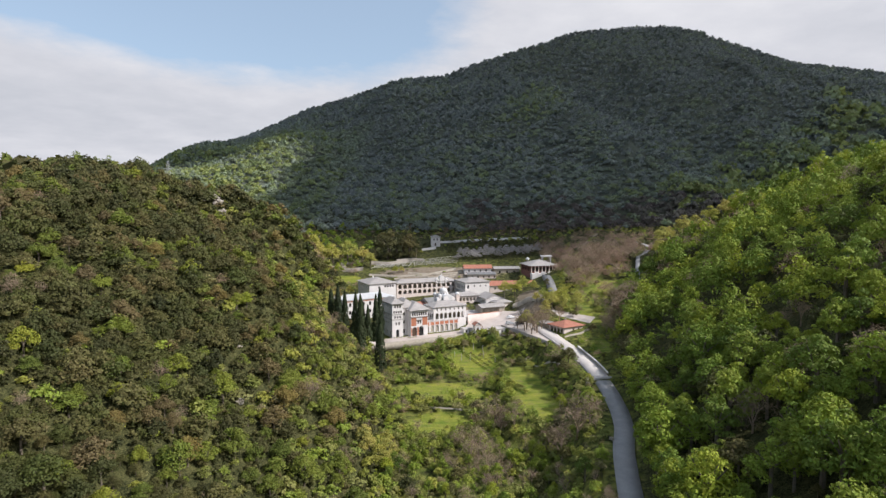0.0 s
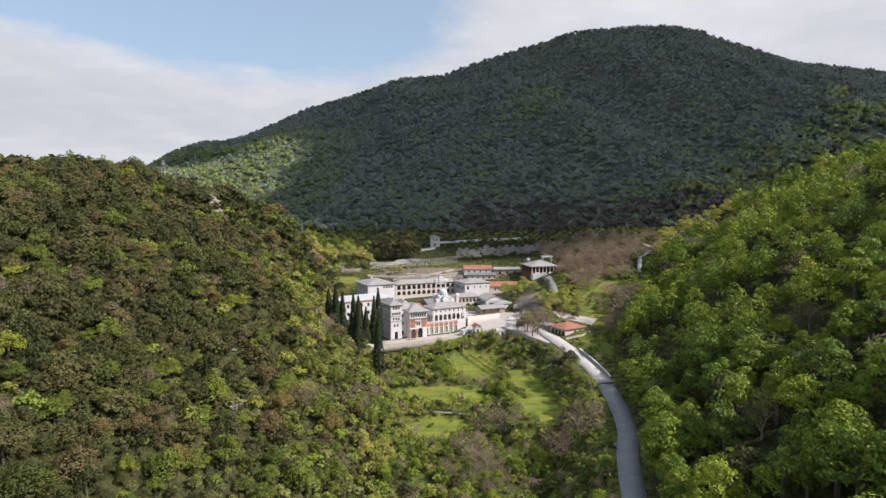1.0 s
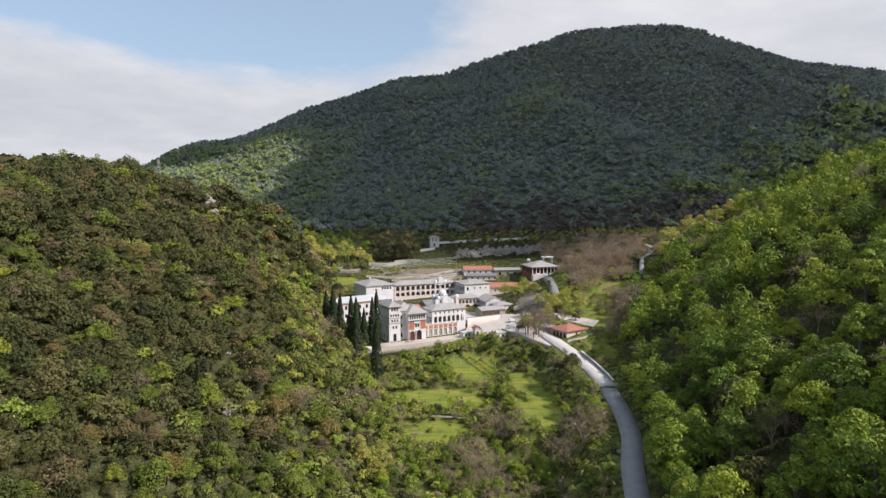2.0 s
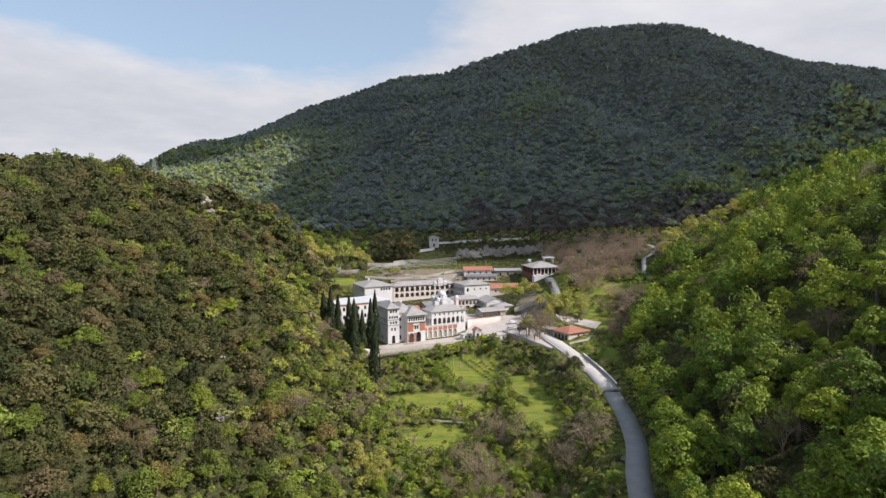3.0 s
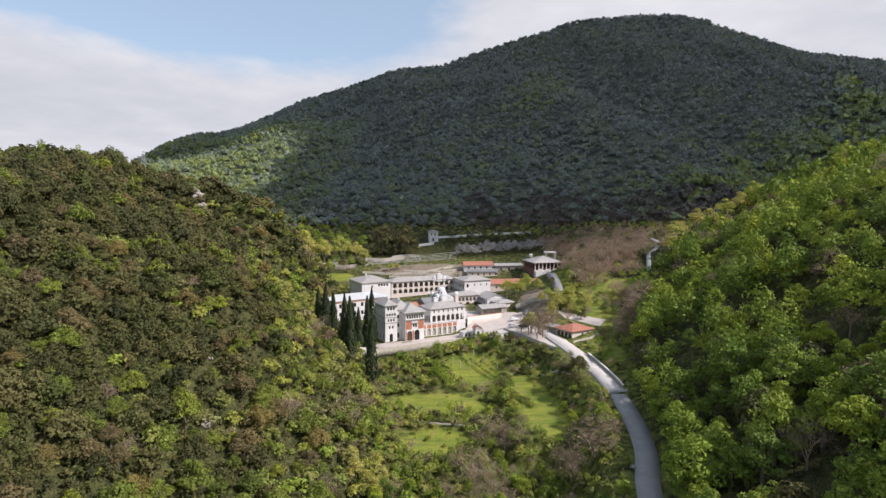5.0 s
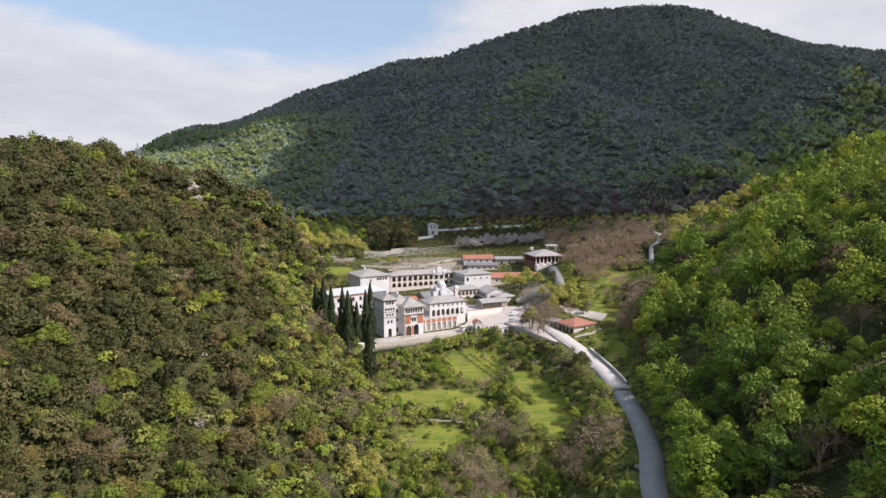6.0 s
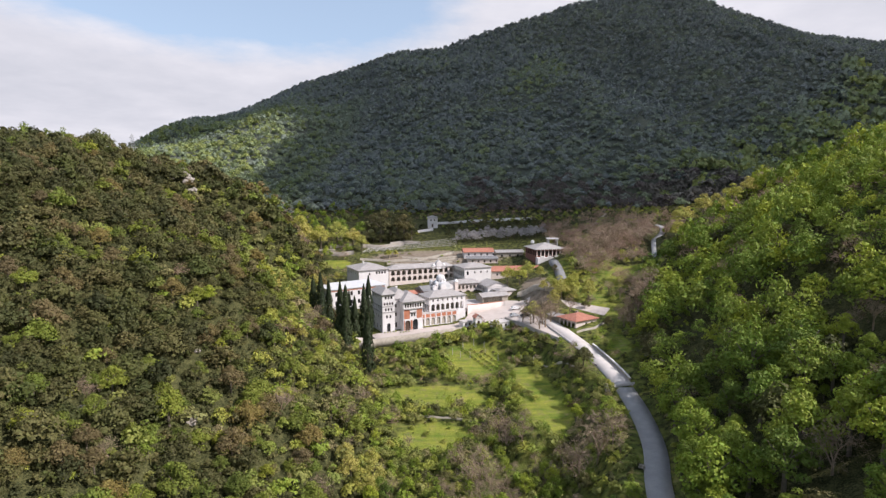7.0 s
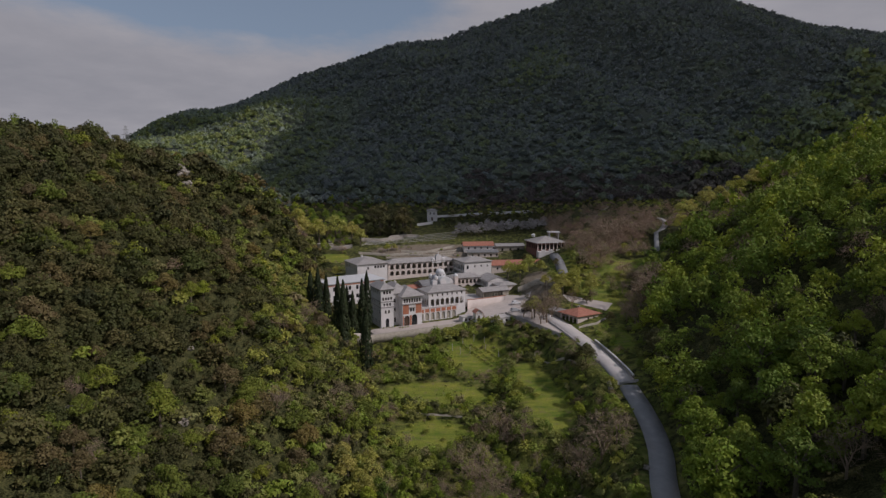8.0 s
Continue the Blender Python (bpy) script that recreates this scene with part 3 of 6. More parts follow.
def facade(wall, own, w, d, side, z0, z1, openings, reveal, mats, window_name="window"):
    """One outer wall with openings cut through it, their reveals, and a pane in each window."""
    (ox, oy), (dx, dy), (ix, iy) = SIDES[side]
    length = w if dx else d
    P = lambda u, z, t=0.0: (ox * w + dx * u + ix * t, oy * d + dy * u + iy * t, z)
    us = sorted({0.0, length, *[o[0] for o in openings], *[o[1] for o in openings]})
    zs = sorted({z0, z1, *[o[2] for o in openings], *[o[3] for o in openings]})
    for a, b in zip(us, us[1:]):
        for c, e in zip(zs, zs[1:]):
            mu, mz = (a + b) / 2, (c + e) / 2
            if not any(o[0] < mu < o[1] and o[2] < mz < o[3] for o in openings):
                wall.face(P(a, c), P(b, c), P(b, e), P(a, e))
    for u0, u1, c, e, arch, kind in openings:
        rim = [(u0, c), (u1, c)]
        if arch:
            arc = arc_points(u0, u1, e, arch)
            rim += arc[::-1]
            h = len(arc) // 2
            for i in range(h):
                wall.face(P(u0, e), P(*arc[i]), P(*arc[i + 1]))
                wall.face(P(u1, e), P(*arc[-2 - i]), P(*arc[-1 - i]))
            wall.face(P(u0, e), P(*arc[h]), P(*arc[h])[:2] + (e,)) if arc[h][1] < e - 1e-4 else None
        else:
            rim += [(u1, e), (u0, e)]
        for p, q in zip(rim, rim[1:] + rim[:1]):
            wall.face(P(*p), P(*p, reveal), P(*q, reveal), P(*q))
        if kind in ("window", "door"):
            s = Shape()
            s.face(*[P(*p, reveal * 0.8) for p in rim])
            ob = s.part(window_name if kind == "window" else "door", M_PANE if kind == "window" else M_WOODWORK, own)
            if kind == "window" and not arch:
                fr = Shape()
                t = 0.07
                mid = (u0 + u1) / 2
                for a, b, f0, f1 in ((u0, u0 + t, c, e), (u1 - t, u1, c, e), (u0 + t, u1 - t, c, c + t), (u0 + t, u1 - t, e - t, e), (mid - t / 2, mid + t / 2, c + t, e - t)):
                    q0, q1 = P(a, f0, reveal * 0.55), P(b, f1, reveal * 0.78)
                    fr.box(min(q0[0], q1[0]), min(q0[1], q1[1]), f0, max(q0[0], q1[0]), max(q0[1], q1[1]), f1)
                fr.part("window_frame", M_WOODWORK, ob)


def roof_shape(w, d, z, rise, over, style="hip", thick=0.18):
    s = Shape()
    x0, y0, x1, y1 = -over, -over, w + over, d + over
    a = [(x0, y0), (x1, y0), (x1, y1), (x0, y1)]
    W, D = x1 - x0, y1 - y0
    if style == "flat":
        s.box(x0, y0, z, x1, y1, z + thick)
        return s
    if style == "pyramid":
        r = [((x0 + x1) / 2, (y0 + y1) / 2)] * 2
    elif style == "hip":
        if W >= D:
            r = [(x0 + D / 2, (y0 + y1) / 2), (x1 - D / 2, (y0 + y1) / 2)]
        else:
            r = [((x0 + x1) / 2, y0 + W / 2), ((x0 + x1) / 2, y1 - W / 2)]
    elif style == "gable_u":
        r = [(x0, (y0 + y1) / 2), (x1, (y0 + y1) / 2)]
    elif style == "gable_v":
        r = [((x0 + x1) / 2, y0), ((x0 + x1) / 2, y1)]
    elif style == "shed":
        s.face((x0, y0, z + thick), (x1, y0, z + thick), (x1, y1, z + rise), (x0, y1, z + rise))
        s.face((x0, y0, z), (x0, y1, z + rise - thick), (x1, y1, z + rise - thick), (x1, y0, z))
        s.face((x0, y0, z), (x1, y0, z), (x1, y0, z + thick), (x0, y0, z + thick))
        s.face((x1, y1, z + rise - thick), (x0, y1, z + rise - thick), (x0, y1, z + rise), (x1, y1, z + rise))
        s.face((x0, y1, z + rise - thick), (x0, y0, z), (x0, y0, z + thick), (x0, y1, z + rise))
        s.face((x1, y0, z), (x1, y1, z + rise - thick), (x1, y1, z + rise), (x1, y0, z + thick))
        return s
    zt, ze = z + thick, z + rise
    R = [(q[0], q[1], ze) for q in r]
    E = [(q[0], q[1], zt) for q in a]
    if style in ("pyramid",):
        for i in range(4):
            s.face(E[i], E[(i + 1) % 4], R[0])
    elif (style == "hip" and W >= D) or style == "gable_u":
        s.face(E[0], E[1], R[1], R[0]), s.face(E[2], E[3], R[0], R[1])
        if style == "hip":
            s.face(E[1], E[2], R[1]), s.face(E[3], E[0], R[0])
    else:
        s.face(E[1], E[2], R[1], R[0]), s.face(E[3], E[0], R[0], R[1])
        if style == "hip":
            s.face(E[0], E[1], R[0]), s.face(E[2], E[3], R[1])
    for i in range(4):
        j = (i + 1) % 4
        s.face((*a[i], z), (*a[j], z), E[j], E[i])
    if style in ("hip", "pyramid"):
        s.face(*[(*q, z) for q in reversed(a)])
    return s


def block(name, label, at, ang, w, d, h, openings=None, wall_mat=None, roof="hip", rise=2.0, over=0.55, roof_mat=None, sunk=3.0, category="building", gallery=None, reveal=0.3, roof_label="", own=None):
    """A building: walls with openings, galleries behind open arches, a roof with overhanging eaves. Its origin is the front left corner."""
    own = own or thing(name, pose(*at, 0, 0, ang), label, category)
    wall = Shape()
    for side in SIDES:
        facade(wall, own, w, d, side, -sunk, h, (openings or {}).get(side, []), reveal, None)
    top = h + rise - 0.12
    if roof == "gable_u":
        wall.face((0, d, h), (0, 0, h), (0, d / 2, top)), wall.face((w, 0, h), (w, d, h), (w, d / 2, top))
    if roof == "gable_v":
        wall.face((0, 0, h), (w, 0, h), (w / 2, 0, top)), wall.face((w, d, h), (0, d, h), (w / 2, d, top))
    wall.part("wall", wall_mat or M_WHITE, own)
    for side, z0, z1, deep in gallery or ():
        (ox, oy), (dx, dy), (ix, iy) = SIDES[side]
        length = w if dx else d
        P = lambda u, z, t: (ox * w + dx * u + ix * t, oy * d + dy * u + iy * t, z)
        g = Shape()
        e = 0.05
        g.face(P(e, z0, deep), P(length - e, z0, deep), P(length - e, z1, deep), P(e, z1, deep))
        g.face(P(e, z0, 0.02), P(length - e, z0, 0.02), P(length - e, z0, deep), P(e, z0, deep))
        g.face(P(e, z1, 0.02), P(e, z1, deep), P(length - e, z1, deep), P(length - e, z1, 0.02))
        # darker stone than the front: part of the arches' shade is in this colour
        g.part("gallery_wall", M_STONE, own)
    if roof:
        roof_shape(w, d, h, rise, over, roof).part("roof", roof_mat or M_SLATE, own, roof_label)
    return own


def chimney(own, u, v, z, h=1.4, mat=None):
    s = Shape()
    s.box(u - 0.35, v - 0.35, z, u + 0.35, v + 0.35, z + h)
    s.box(u - 0.45, v - 0.45, z + h - 0.2, u + 0.45, v + 0.45, z + h - 0.05)
    s.part("chimney", mat or M_WHITE, own)


def panel(own, u0, u1, z0, z1, mat, name="brick_panel", v=-0.04, deep=0.06):
    s = Shape()
    s.box(u0, v, z0, u1, v + deep, z1)
    return s.part(name, mat, own)


def loc(u, v, z=0.0):
    """A place in the monastery's own grid."""
    return (MO[0] + u * MU[0] + v * MV[0], MO[1] + u * MU[1] + v * MV[1], z)


# corner tower
tower = block("tower", "tall white plastered corner tower with grey slate roof", loc(0, 0), MA, 5.2, 12.0, 15.2,
              {"front": row(1, 1.4, 3.8, 1.5, 0.2, 3.6, True, "window") + row(2, 1.2, 4.0, 0.7, 5.6, 6.9) + row(3, 0.8, 4.4, 0.7, 8.6, 9.7) + row(4, 0.4, 4.8, 0.75, 10.9, 12.0) + row(3, 0.8, 4.4, 0.8, 13.3, 14.5),
               "left": row(4, 0.6, 11.4, 0.8, 5.4, 6.8) + row(4, 0.6, 11.4, 0.8, 8.6, 10.0) + row(5, 0.5, 11.5, 0.8, 13.0, 14.4) + row(3, 1, 11, 1.0, 1.0, 2.8),
               "right": row(3, 1, 11, 0.8, 13.2, 14.4)}, roof="hip", rise=2.3, over=0.7)
chimney(tower, 3.6, 5.6, 16.2, 1.7)
for z_ in (8.0, 10.3, 14.8):
    c_ = Shape()
    c_.box(-0.22, -0.22, z_, 5.42, -0.002, z_ + 0.28)
    c_.box(-0.22, -0.002, z_, -0.002, 12.0, z_ + 0.28)
    c_.part("string_course", M_SLATE, tower)
link = block("link_wing", "white wing joining tower and pavilion under slate roof", loc(5.2, 2.4), MA, 8.5, 14, 12.6,
             {"front": row(1, 0.3, 2.6, 0.9, 9.2, 10.6) + row(1, 0.4, 2.6, 0.8, 5.6, 7.0) + row(1, 0.4, 2.6, 0.9, 1.0, 3.0)}, rise=3.4, over=0.6)
chimney(link, 5.4, 9.0, 14.6, 1.5)
pav = block("pavilion", "pavilion of red brick panels and white stone under slate roof", loc(8.4, -1.4), MA, 8.4, 12, 11.8,
            {"front": [(0.7, 3.0, 0.0, 4.2, True, "door"), (4.0, 6.3, 0.0, 4.4, True, "window")] + row(2, 3.1, 5.3, 0.75, 5.6, 7.0) + row(7, 0.4, 8.0, 0.75, 9.3, 10.9),
             "left": row(4, 0.6, 6, 0.7, 9.3, 10.8), "right": row(4, 0.5, 6, 0.7, 9.3, 10.8)}, rise=3.4, over=1.0, reveal=0.4)
panel(pav, 0.2, 2.7, 4.8, 8.5, M_BRICK), panel(pav, 5.7, 8.2, 4.8, 8.5, M_BRICK), panel(pav, 0.15, 0.6, 0.3, 4.2, M_BRICK), panel(pav, 3.1, 3.9, 0.3, 4.2, M_BRICK), panel(pav, 6.45, 8.3, 0.3, 4.2, M_WHITE)
panel(pav, -0.3, 8.7, 8.65, 9.0, M_SLATE, "string_course", -0.4, 0.38)
panel(pav, 2.9, 5.5, 7.3, 7.6, M_SLATE, "window_hood", -0.5, 0.47)
terr = block("arcaded_terrace", "long terrace front of white blind arches and red brick panels", loc(16.8, 2.4), MA, 18.2, 9, 5.2,
             {"front": row(7, 0.4, 17.8, 1.75, 0.1, 3.2, True, "blind")}, roof="flat", over=0.12, roof_mat=M_CONCRETE, reveal=0.35, gallery=[("front", 0.05, 3.25, 0.36)])
for i in range(7):
    panel(terr, 0.7 + i * 2.49, 2.62 + i * 2.49, 3.5, 4.9, M_BRICK)
for i in range(8):
    panel(terr, 0.16 + i * 2.49, 0.52 + i * 2.49, 3.35, 5.15, M_WHITE, "pier", -0.1, 0.12)
panel(terr, 0.0, 18.2, 3.28, 3.44, M_CREAM, "ledge", -0.16, 0.15)
upper = block("refectory", "white hall with round arched loggia and slate roof", loc(22.2, 3.5, 5.38), MA, 17.2, 9.5, 5.9,
              {"front": row(7, 0.6, 16.6, 1.6, 0.25, 3.1, True, "open") + row(7, 0.6, 16.6, 0.6, 4.2, 5.2), "left": row(4, 0.6, 9.0, 1.5, 0.25, 3.0, True, "open") + row(5, 0.6, 9.0, 0.6, 4.2, 5.2),
               "right": row(3, 0.6, 9, 1.5, 0.25, 3.0, True, "open")}, gallery=[("front", 0.1, 3.1, 3.0), ("left", 0.1, 3.1, 2.6), ("right", 0.1, 3.1, 2.6)], rise=2.2, over=0.6, sunk=5.6)

# back wings round the upper court
bw = block("arcaded_wing", "long two storey arcaded wing of cream stone", (-25.6, 311.6, 9.3), 23, 36.0, 8, 6.5,
           {"front": row(12, 0.5, 35.6, 1.95, 0.5, 2.7, True, "open") + row(12, 0.5, 35.6, 1.95, 3.5, 5.9, True, "open")}, M_CREAM, gallery=[("front", 0.3, 3.0, 3.6), ("front", 3.3, 6.1, 3.6)], rise=2.0, over=0.6, sunk=5)
gab = Shape()
gab.box(25.5, -0.5, 5.6, 28.5, 1.2, 8.6)
for k_ in range(8):
    a0, a1 = math.pi * k_ / 8, math.pi * (k_ + 1) / 8
    gab.face((27, -0.5, 8.6), (27 - 1.5 * math.cos(a0), -0.5, 8.6 + 1.3 * math.sin(a0)), (27 - 1.5 * math.cos(a1), -0.5, 8.6 + 1.3 * math.sin(a1)))
    gab.face((27 - 1.5 * math.cos(a0), -0.5, 8.6 + 1.3 * math.sin(a0)), (27 - 1.5 * math.cos(a0), 1.2, 8.6 + 1.3 * math.sin(a0)), (27 - 1.5 * math.cos(a1), 1.2, 8.6 + 1.3 * math.sin(a1)), (27 - 1.5 * math.cos(a1), -0.5, 8.6 + 1.3 * math.sin(a1)))
for u_, r_, z_ in ((24.2, 0.9, 7.4), (29.8, 0.9, 7.4)):
    gab.box(u_ - r_, -0.4, 5.8, u_ + r_, 1.0, z_)
    gab.lathe([(r_ * math.cos(q), z_ + r_ * math.sin(q)) for q in np.linspace(0, 1.5, 6)], 10, u_, 0.3)
gab.tube((27, 0.3, 9.8), (27, 0.3, 11.2), 0.1, 0.1), gab.tube((26.5, 0.3, 10.7), (27.5, 0.3, 10.7), 0.08, 0.08)
gab.part("curved_gable", M_WHITE, bw, "white curved gable over the cornice")
lw = block("white_wing", "white plastered end wing with hipped slate roof", (-39.7, 303.8, 7.4), 28, 15.6, 18, 9.1,
           {"front": row(4, 8.5, 14.5, 1.0, 6.9, 8.2) + row(1, 4, 7, 0.8, 6.5, 7.7), "left": row(5, 1, 18, 0.9, 6.5, 7.9)}, rise=2.8, over=0.7, sunk=6)
chimney(lw, 6, 10, 11.2, 1.3)
block("white_wing", "white wing with small windows under slate roof", (12.3, 312.6, 8.2), 22, 15, 14, 8.1,
           {"front": [(1.2, 2.4, 4.7, 6.7, True, "window")] + row(3, 4, 14.5, 0.7, 5.4, 6.4), "left": row(6, 0.4, 13.6, 1.5, 3.9, 6.6, True, "open") + row(6, 0.4, 13.6, 1.5, 0.6, 3.0, True, "open")},
           gallery=[("left", 3.7, 6.9, 3.0), ("left", 0.4, 3.3, 3.0)], rise=2.0, over=0.6, sunk=6)
block("court_wing", "court wing with upper arcade and wide ground arches", (6.2, 298.6, 4.6), 18, 14.5, 8, 6.2,
           {"front": row(7, 0.4, 14.1, 1.25, 3.5, 5.4, True, "open") + row(3, 1.4, 13.9, 2.8, 0.1, 2.9, True, "open")}, M_CREAM, gallery=[("front", 3.3, 5.7, 3.0), ("front", 0.05, 3.1, 3.6)], rise=1.7, over=0.6, sunk=5)
block("gable_wing", "white gabled wing with upper arcade and grey slate roof", (22.6, 294.0, 4.6), 20, 10.5, 12, 5.5, {"left": row(5, 0.6, 9.5, 1.25, 2.9, 4.8, True, "open"), "front": row(1, 7.2, 9.6, 0.9, 2.6, 4.0)},
           roof="gable_v", rise=2.2, over=0.5, sunk=5, gallery=[("left", 2.7, 5.1, 2.6)])
shed = block("open_shed", "low lean-to hall with dark posts and slate roof", (19.5, 281.5, 4.9), 24, 13, 7, 2.8, {"front": row(7, 0.2, 10.0, 1.2, 0.2, 2.6, False, "open")}, M_STONE, roof="gable_u", rise=1.5, over=0.7, gallery=[("front", 0.1, 2.7, 1.6)], sunk=4)
lodge = block("court_lodge", "low stone lodge with slate roof by the court", (27.5, 288.5, 6.0), 24, 9, 6, 3.0, {"front": row(3, 0.5, 8.5, 0.9, 0.8, 2.2)}, M_CREAM, rise=1.4, sunk=4)
block("small_house", "small house with red tiled roof in the court", (-15.0, 285.0, 4.6), 30, 7, 5, 3.6, {"front": row(2, 1, 6, 0.8, 1.0, 2.2)}, roof="gable_u", rise=1.5, roof_mat=M_TILE)
strip = block("low_store", "long low store with red tiled roof", (27.0, 324.0, 10.0), 6, 26, 8, 3.0, {"front": row(6, 1, 25, 0.9, 0.8, 2.0)}, M_CREAM, roof="gable_u", rise=2.4, roof_mat=M_TILE, sunk=5)


def church():
    own = thing("church", pose(0.2, 295.0, 4.4, 0, 0, 30), "domed church with white drum and pale lead roofs", "church")
    body = Shape()
    body.box(-11, -4, -4, 5, 4, 5.2)
    body.part("nave", M_CREAM, own)
    s = Shape()
    s.face((-11.5, -4.5, 5.2), (5.5, -4.5, 5.2), (5.5, 0, 7.2), (-11.5, 0, 7.2))
    s.face((5.5, 4.5, 5.2), (-11.5, 4.5, 5.2), (-11.5, 0, 7.2), (5.5, 0, 7.2))
    s.face((-11.5, -4.5, 5.2), (-11.5, 0, 7.2), (-11.5, 4.5, 5.2)), s.face((5.5, -4.5, 5.2), (5.5, 4.5, 5.2), (5.5, 0, 7.2))
    s.part("nave_roof", M_SLATE_DARK, own)
    t = Shape()
    t.box(-2.6, -4.6, 5.0, 2.6, 3, 6.8)
    n = 10
    pts = [(-2.8 * math.cos(math.pi * i / n), 6.8 + 2.0 * math.sin(math.pi * i / n)) for i in range(n + 1)]
    for (a, za), (b, zb) in zip(pts, pts[1:]):
        t.face((a, -4.8, za), (b, -4.8, zb), (b, 3, zb), (a, 3, za))
    t.face(*[(a, -4.8, z) for a, z in pts])
    t.part("transept", M_LEAD, own)
    def domed(x, y, r, z0, z1, name):
        """A round drum with windows, and a lead dome with a cross on it."""
        dr = Shape()
        dr.lathe([(r, z0), (r, z1), (r * 1.1, z1 + 0.1), (r * 1.1, z1 + 0.3)], 16, x, y)
        drum = dr.part("drum", M_WHITE, own)
        for i in range(8):
            a = 2 * math.pi * (i + 0.5) / 8
            w = Shape()
            c, s_ = math.cos(a), math.sin(a)
            q0, z2 = r * 0.16, z1 - 0.35
            w.face(*[(x + c * (r + 0.03) - s_ * q, y + s_ * (r + 0.03) + c * q, z) for q, z in ((-q0, z2 - r * 0.75), (q0, z2 - r * 0.75), (q0, z2 - q0), (0, z2), (-q0, z2 - q0))])
            w.part("window", M_PANE, drum)
        dome = Shape()
        dome.lathe([(r * 1.08 * math.cos(q), z1 + 0.3 + r * 0.9 * math.sin(q)) for q in np.linspace(0, 1.5, 9)], 16, x, y)
        top = z1 + 0.3 + r * 0.9
        dome.tube((x, y, top - 0.1), (x, y, top + 1.0), 0.06, 0.06), dome.tube((x - 0.32, y, top + 0.65), (x + 0.32, y, top + 0.65), 0.05, 0.05)
        dome.part("dome", M_LEAD, own, "pale lead dome with cross")

    domed(0, 0, 1.95, 5.0, 9.7, "drum")
    for x, y in ((-3.6, -2.4), (-3.6, 2.4), (3.2, 2.2)):
        domed(x, y, 1.0, 5.0, 7.9, "drum")
    for x, y, turn, r in ((-1.0, -4.85, 0, 1.5), (3.2, -4.3, 0, 1.2), (-5.2, -4.3, 0, 1.2)):
        g = Shape()
        pts = [(x - r * math.cos(math.pi * k / 8), 6.2 + r * math.sin(math.pi * k / 8)) for k in range(9)]
        pts = [(x - r, 4.8)] + pts + [(x + r, 4.8)]
        g.face(*[(a, y, z) for a, z in pts])
        for (a, za), (b, zb) in zip(pts, pts[1:]):
            g.face((a, y, za), (a, y + 1.6, za), (b, y + 1.6, zb), (b, y, zb))
        g.part("curved_gable", M_WHITE, own)
    bt = Shape()
    bt.box(6.2, -3.2, -3, 8.0, -1.4, 8.0)
    bt.part("bell_turret", M_CREAM, own)
    cap = Shape()
    cap.lathe([(1.25, 8.0), (1.0, 8.6), (0.5, 9.1), (0.05, 9.4)], 10, 7.1, -2.3)
    cap.part("turret_cap", M_LEAD, own)


church()

# things up the valley
block("red_roofed_house", "low house with red tiled roof", (13.6, 354, 17.0), 6, 17, 7, 2.6, {"front": row(5, 1, 19, 1.0, 0.8, 2.0)}, roof="gable_u", rise=2.2, roof_mat=M_TILE)
block("grey_shed", "low shed with dull grey metal roof", (15.5, 346.5, 14.0), 4, 17, 6, 2.8, {"front": row(5, 1, 18, 1.0, 0.8, 2.0)}, M_CREAM, roof="shed", rise=1.0, roof_mat=M_SLATE_DARK)
block("grey_shed", "long low shed with weathered slate roof", (32.5, 356, 16.0), 6, 16, 8, 3.2, {"front": row(3, 1, 15, 1.2, 0.6, 2.0)}, M_STONE, roof="gable_u", rise=1.3)
hall = block("square_hall", "square hall with red window bays under slate roof", (52.6, 337.5, 18.6), 12, 16.5, 17, 4.4,
             {"front": row(7, 0.5, 16.0, 1.55, 0.9, 3.6), "left": row(6, 0.6, 16.4, 1.7, 0.9, 3.6)}, M_REDWOOD, roof="pyramid", rise=3.2, over=1.1, sunk=6)
for i in range(8):
    panel(hall, 0.12 + i * 2.25, 0.5 + i * 2.25, 0.3, 4.3, M_CREAM, "pilaster", -0.14, 0.16)
cup = Shape()
cup.lathe([(1.0, 6.6), (1.0, 7.6), (1.3, 7.65), (0.1, 8.5)], 8, 3.0, 14.0)
cup.part("roof_lantern", M_LEAD, hall)
plinth = Shape()
plinth.box(-0.5, -3.5, -7, 17, -0.2, 0.2)
plinth.part("terrace", M_WHITE, hall)
for i in range(4):
    p_ = Shape()
    p_.box(1.0 + i * 4.2, -3.6, 0.2, 3.2 + i * 4.2, -3.2, 1.3)
    p_.part("parapet", M_WHITE, hall)
belfry = thing("belfry", pose(62.5, 356.5, gz(65, 358)), "open white belfry with four posts and flat cap", "tower")
for px in (0, 5):
    for py in (0, 4):
        p_ = Shape()
        p_.box(px, py, -2, px + 0.6, py + 0.6, 5.6)
        p_.part("post", M_WHITE, belfry)
p_ = Shape()
p_.box(-0.6, -0.6, 5.6, 6.2, 5.2, 6.1)
p_.part("cap", M_WHITE, belfry)
p_ = Shape()
p_.box(0.4, 0.4, -2, 5.2, 4.2, 3.0)
p_.part("base", M_STONE, belfry)
block("red_roofed_house", "house with red tiled roof beside the hall", (70, 345, 17.6), -55, 12, 7, 3.2, {"front": row(3, 1, 11, 1.0, 0.8, 2.0)}, M_STONE, roof="gable_u", rise=2.0, roof_mat=M_TILE, sunk=5)
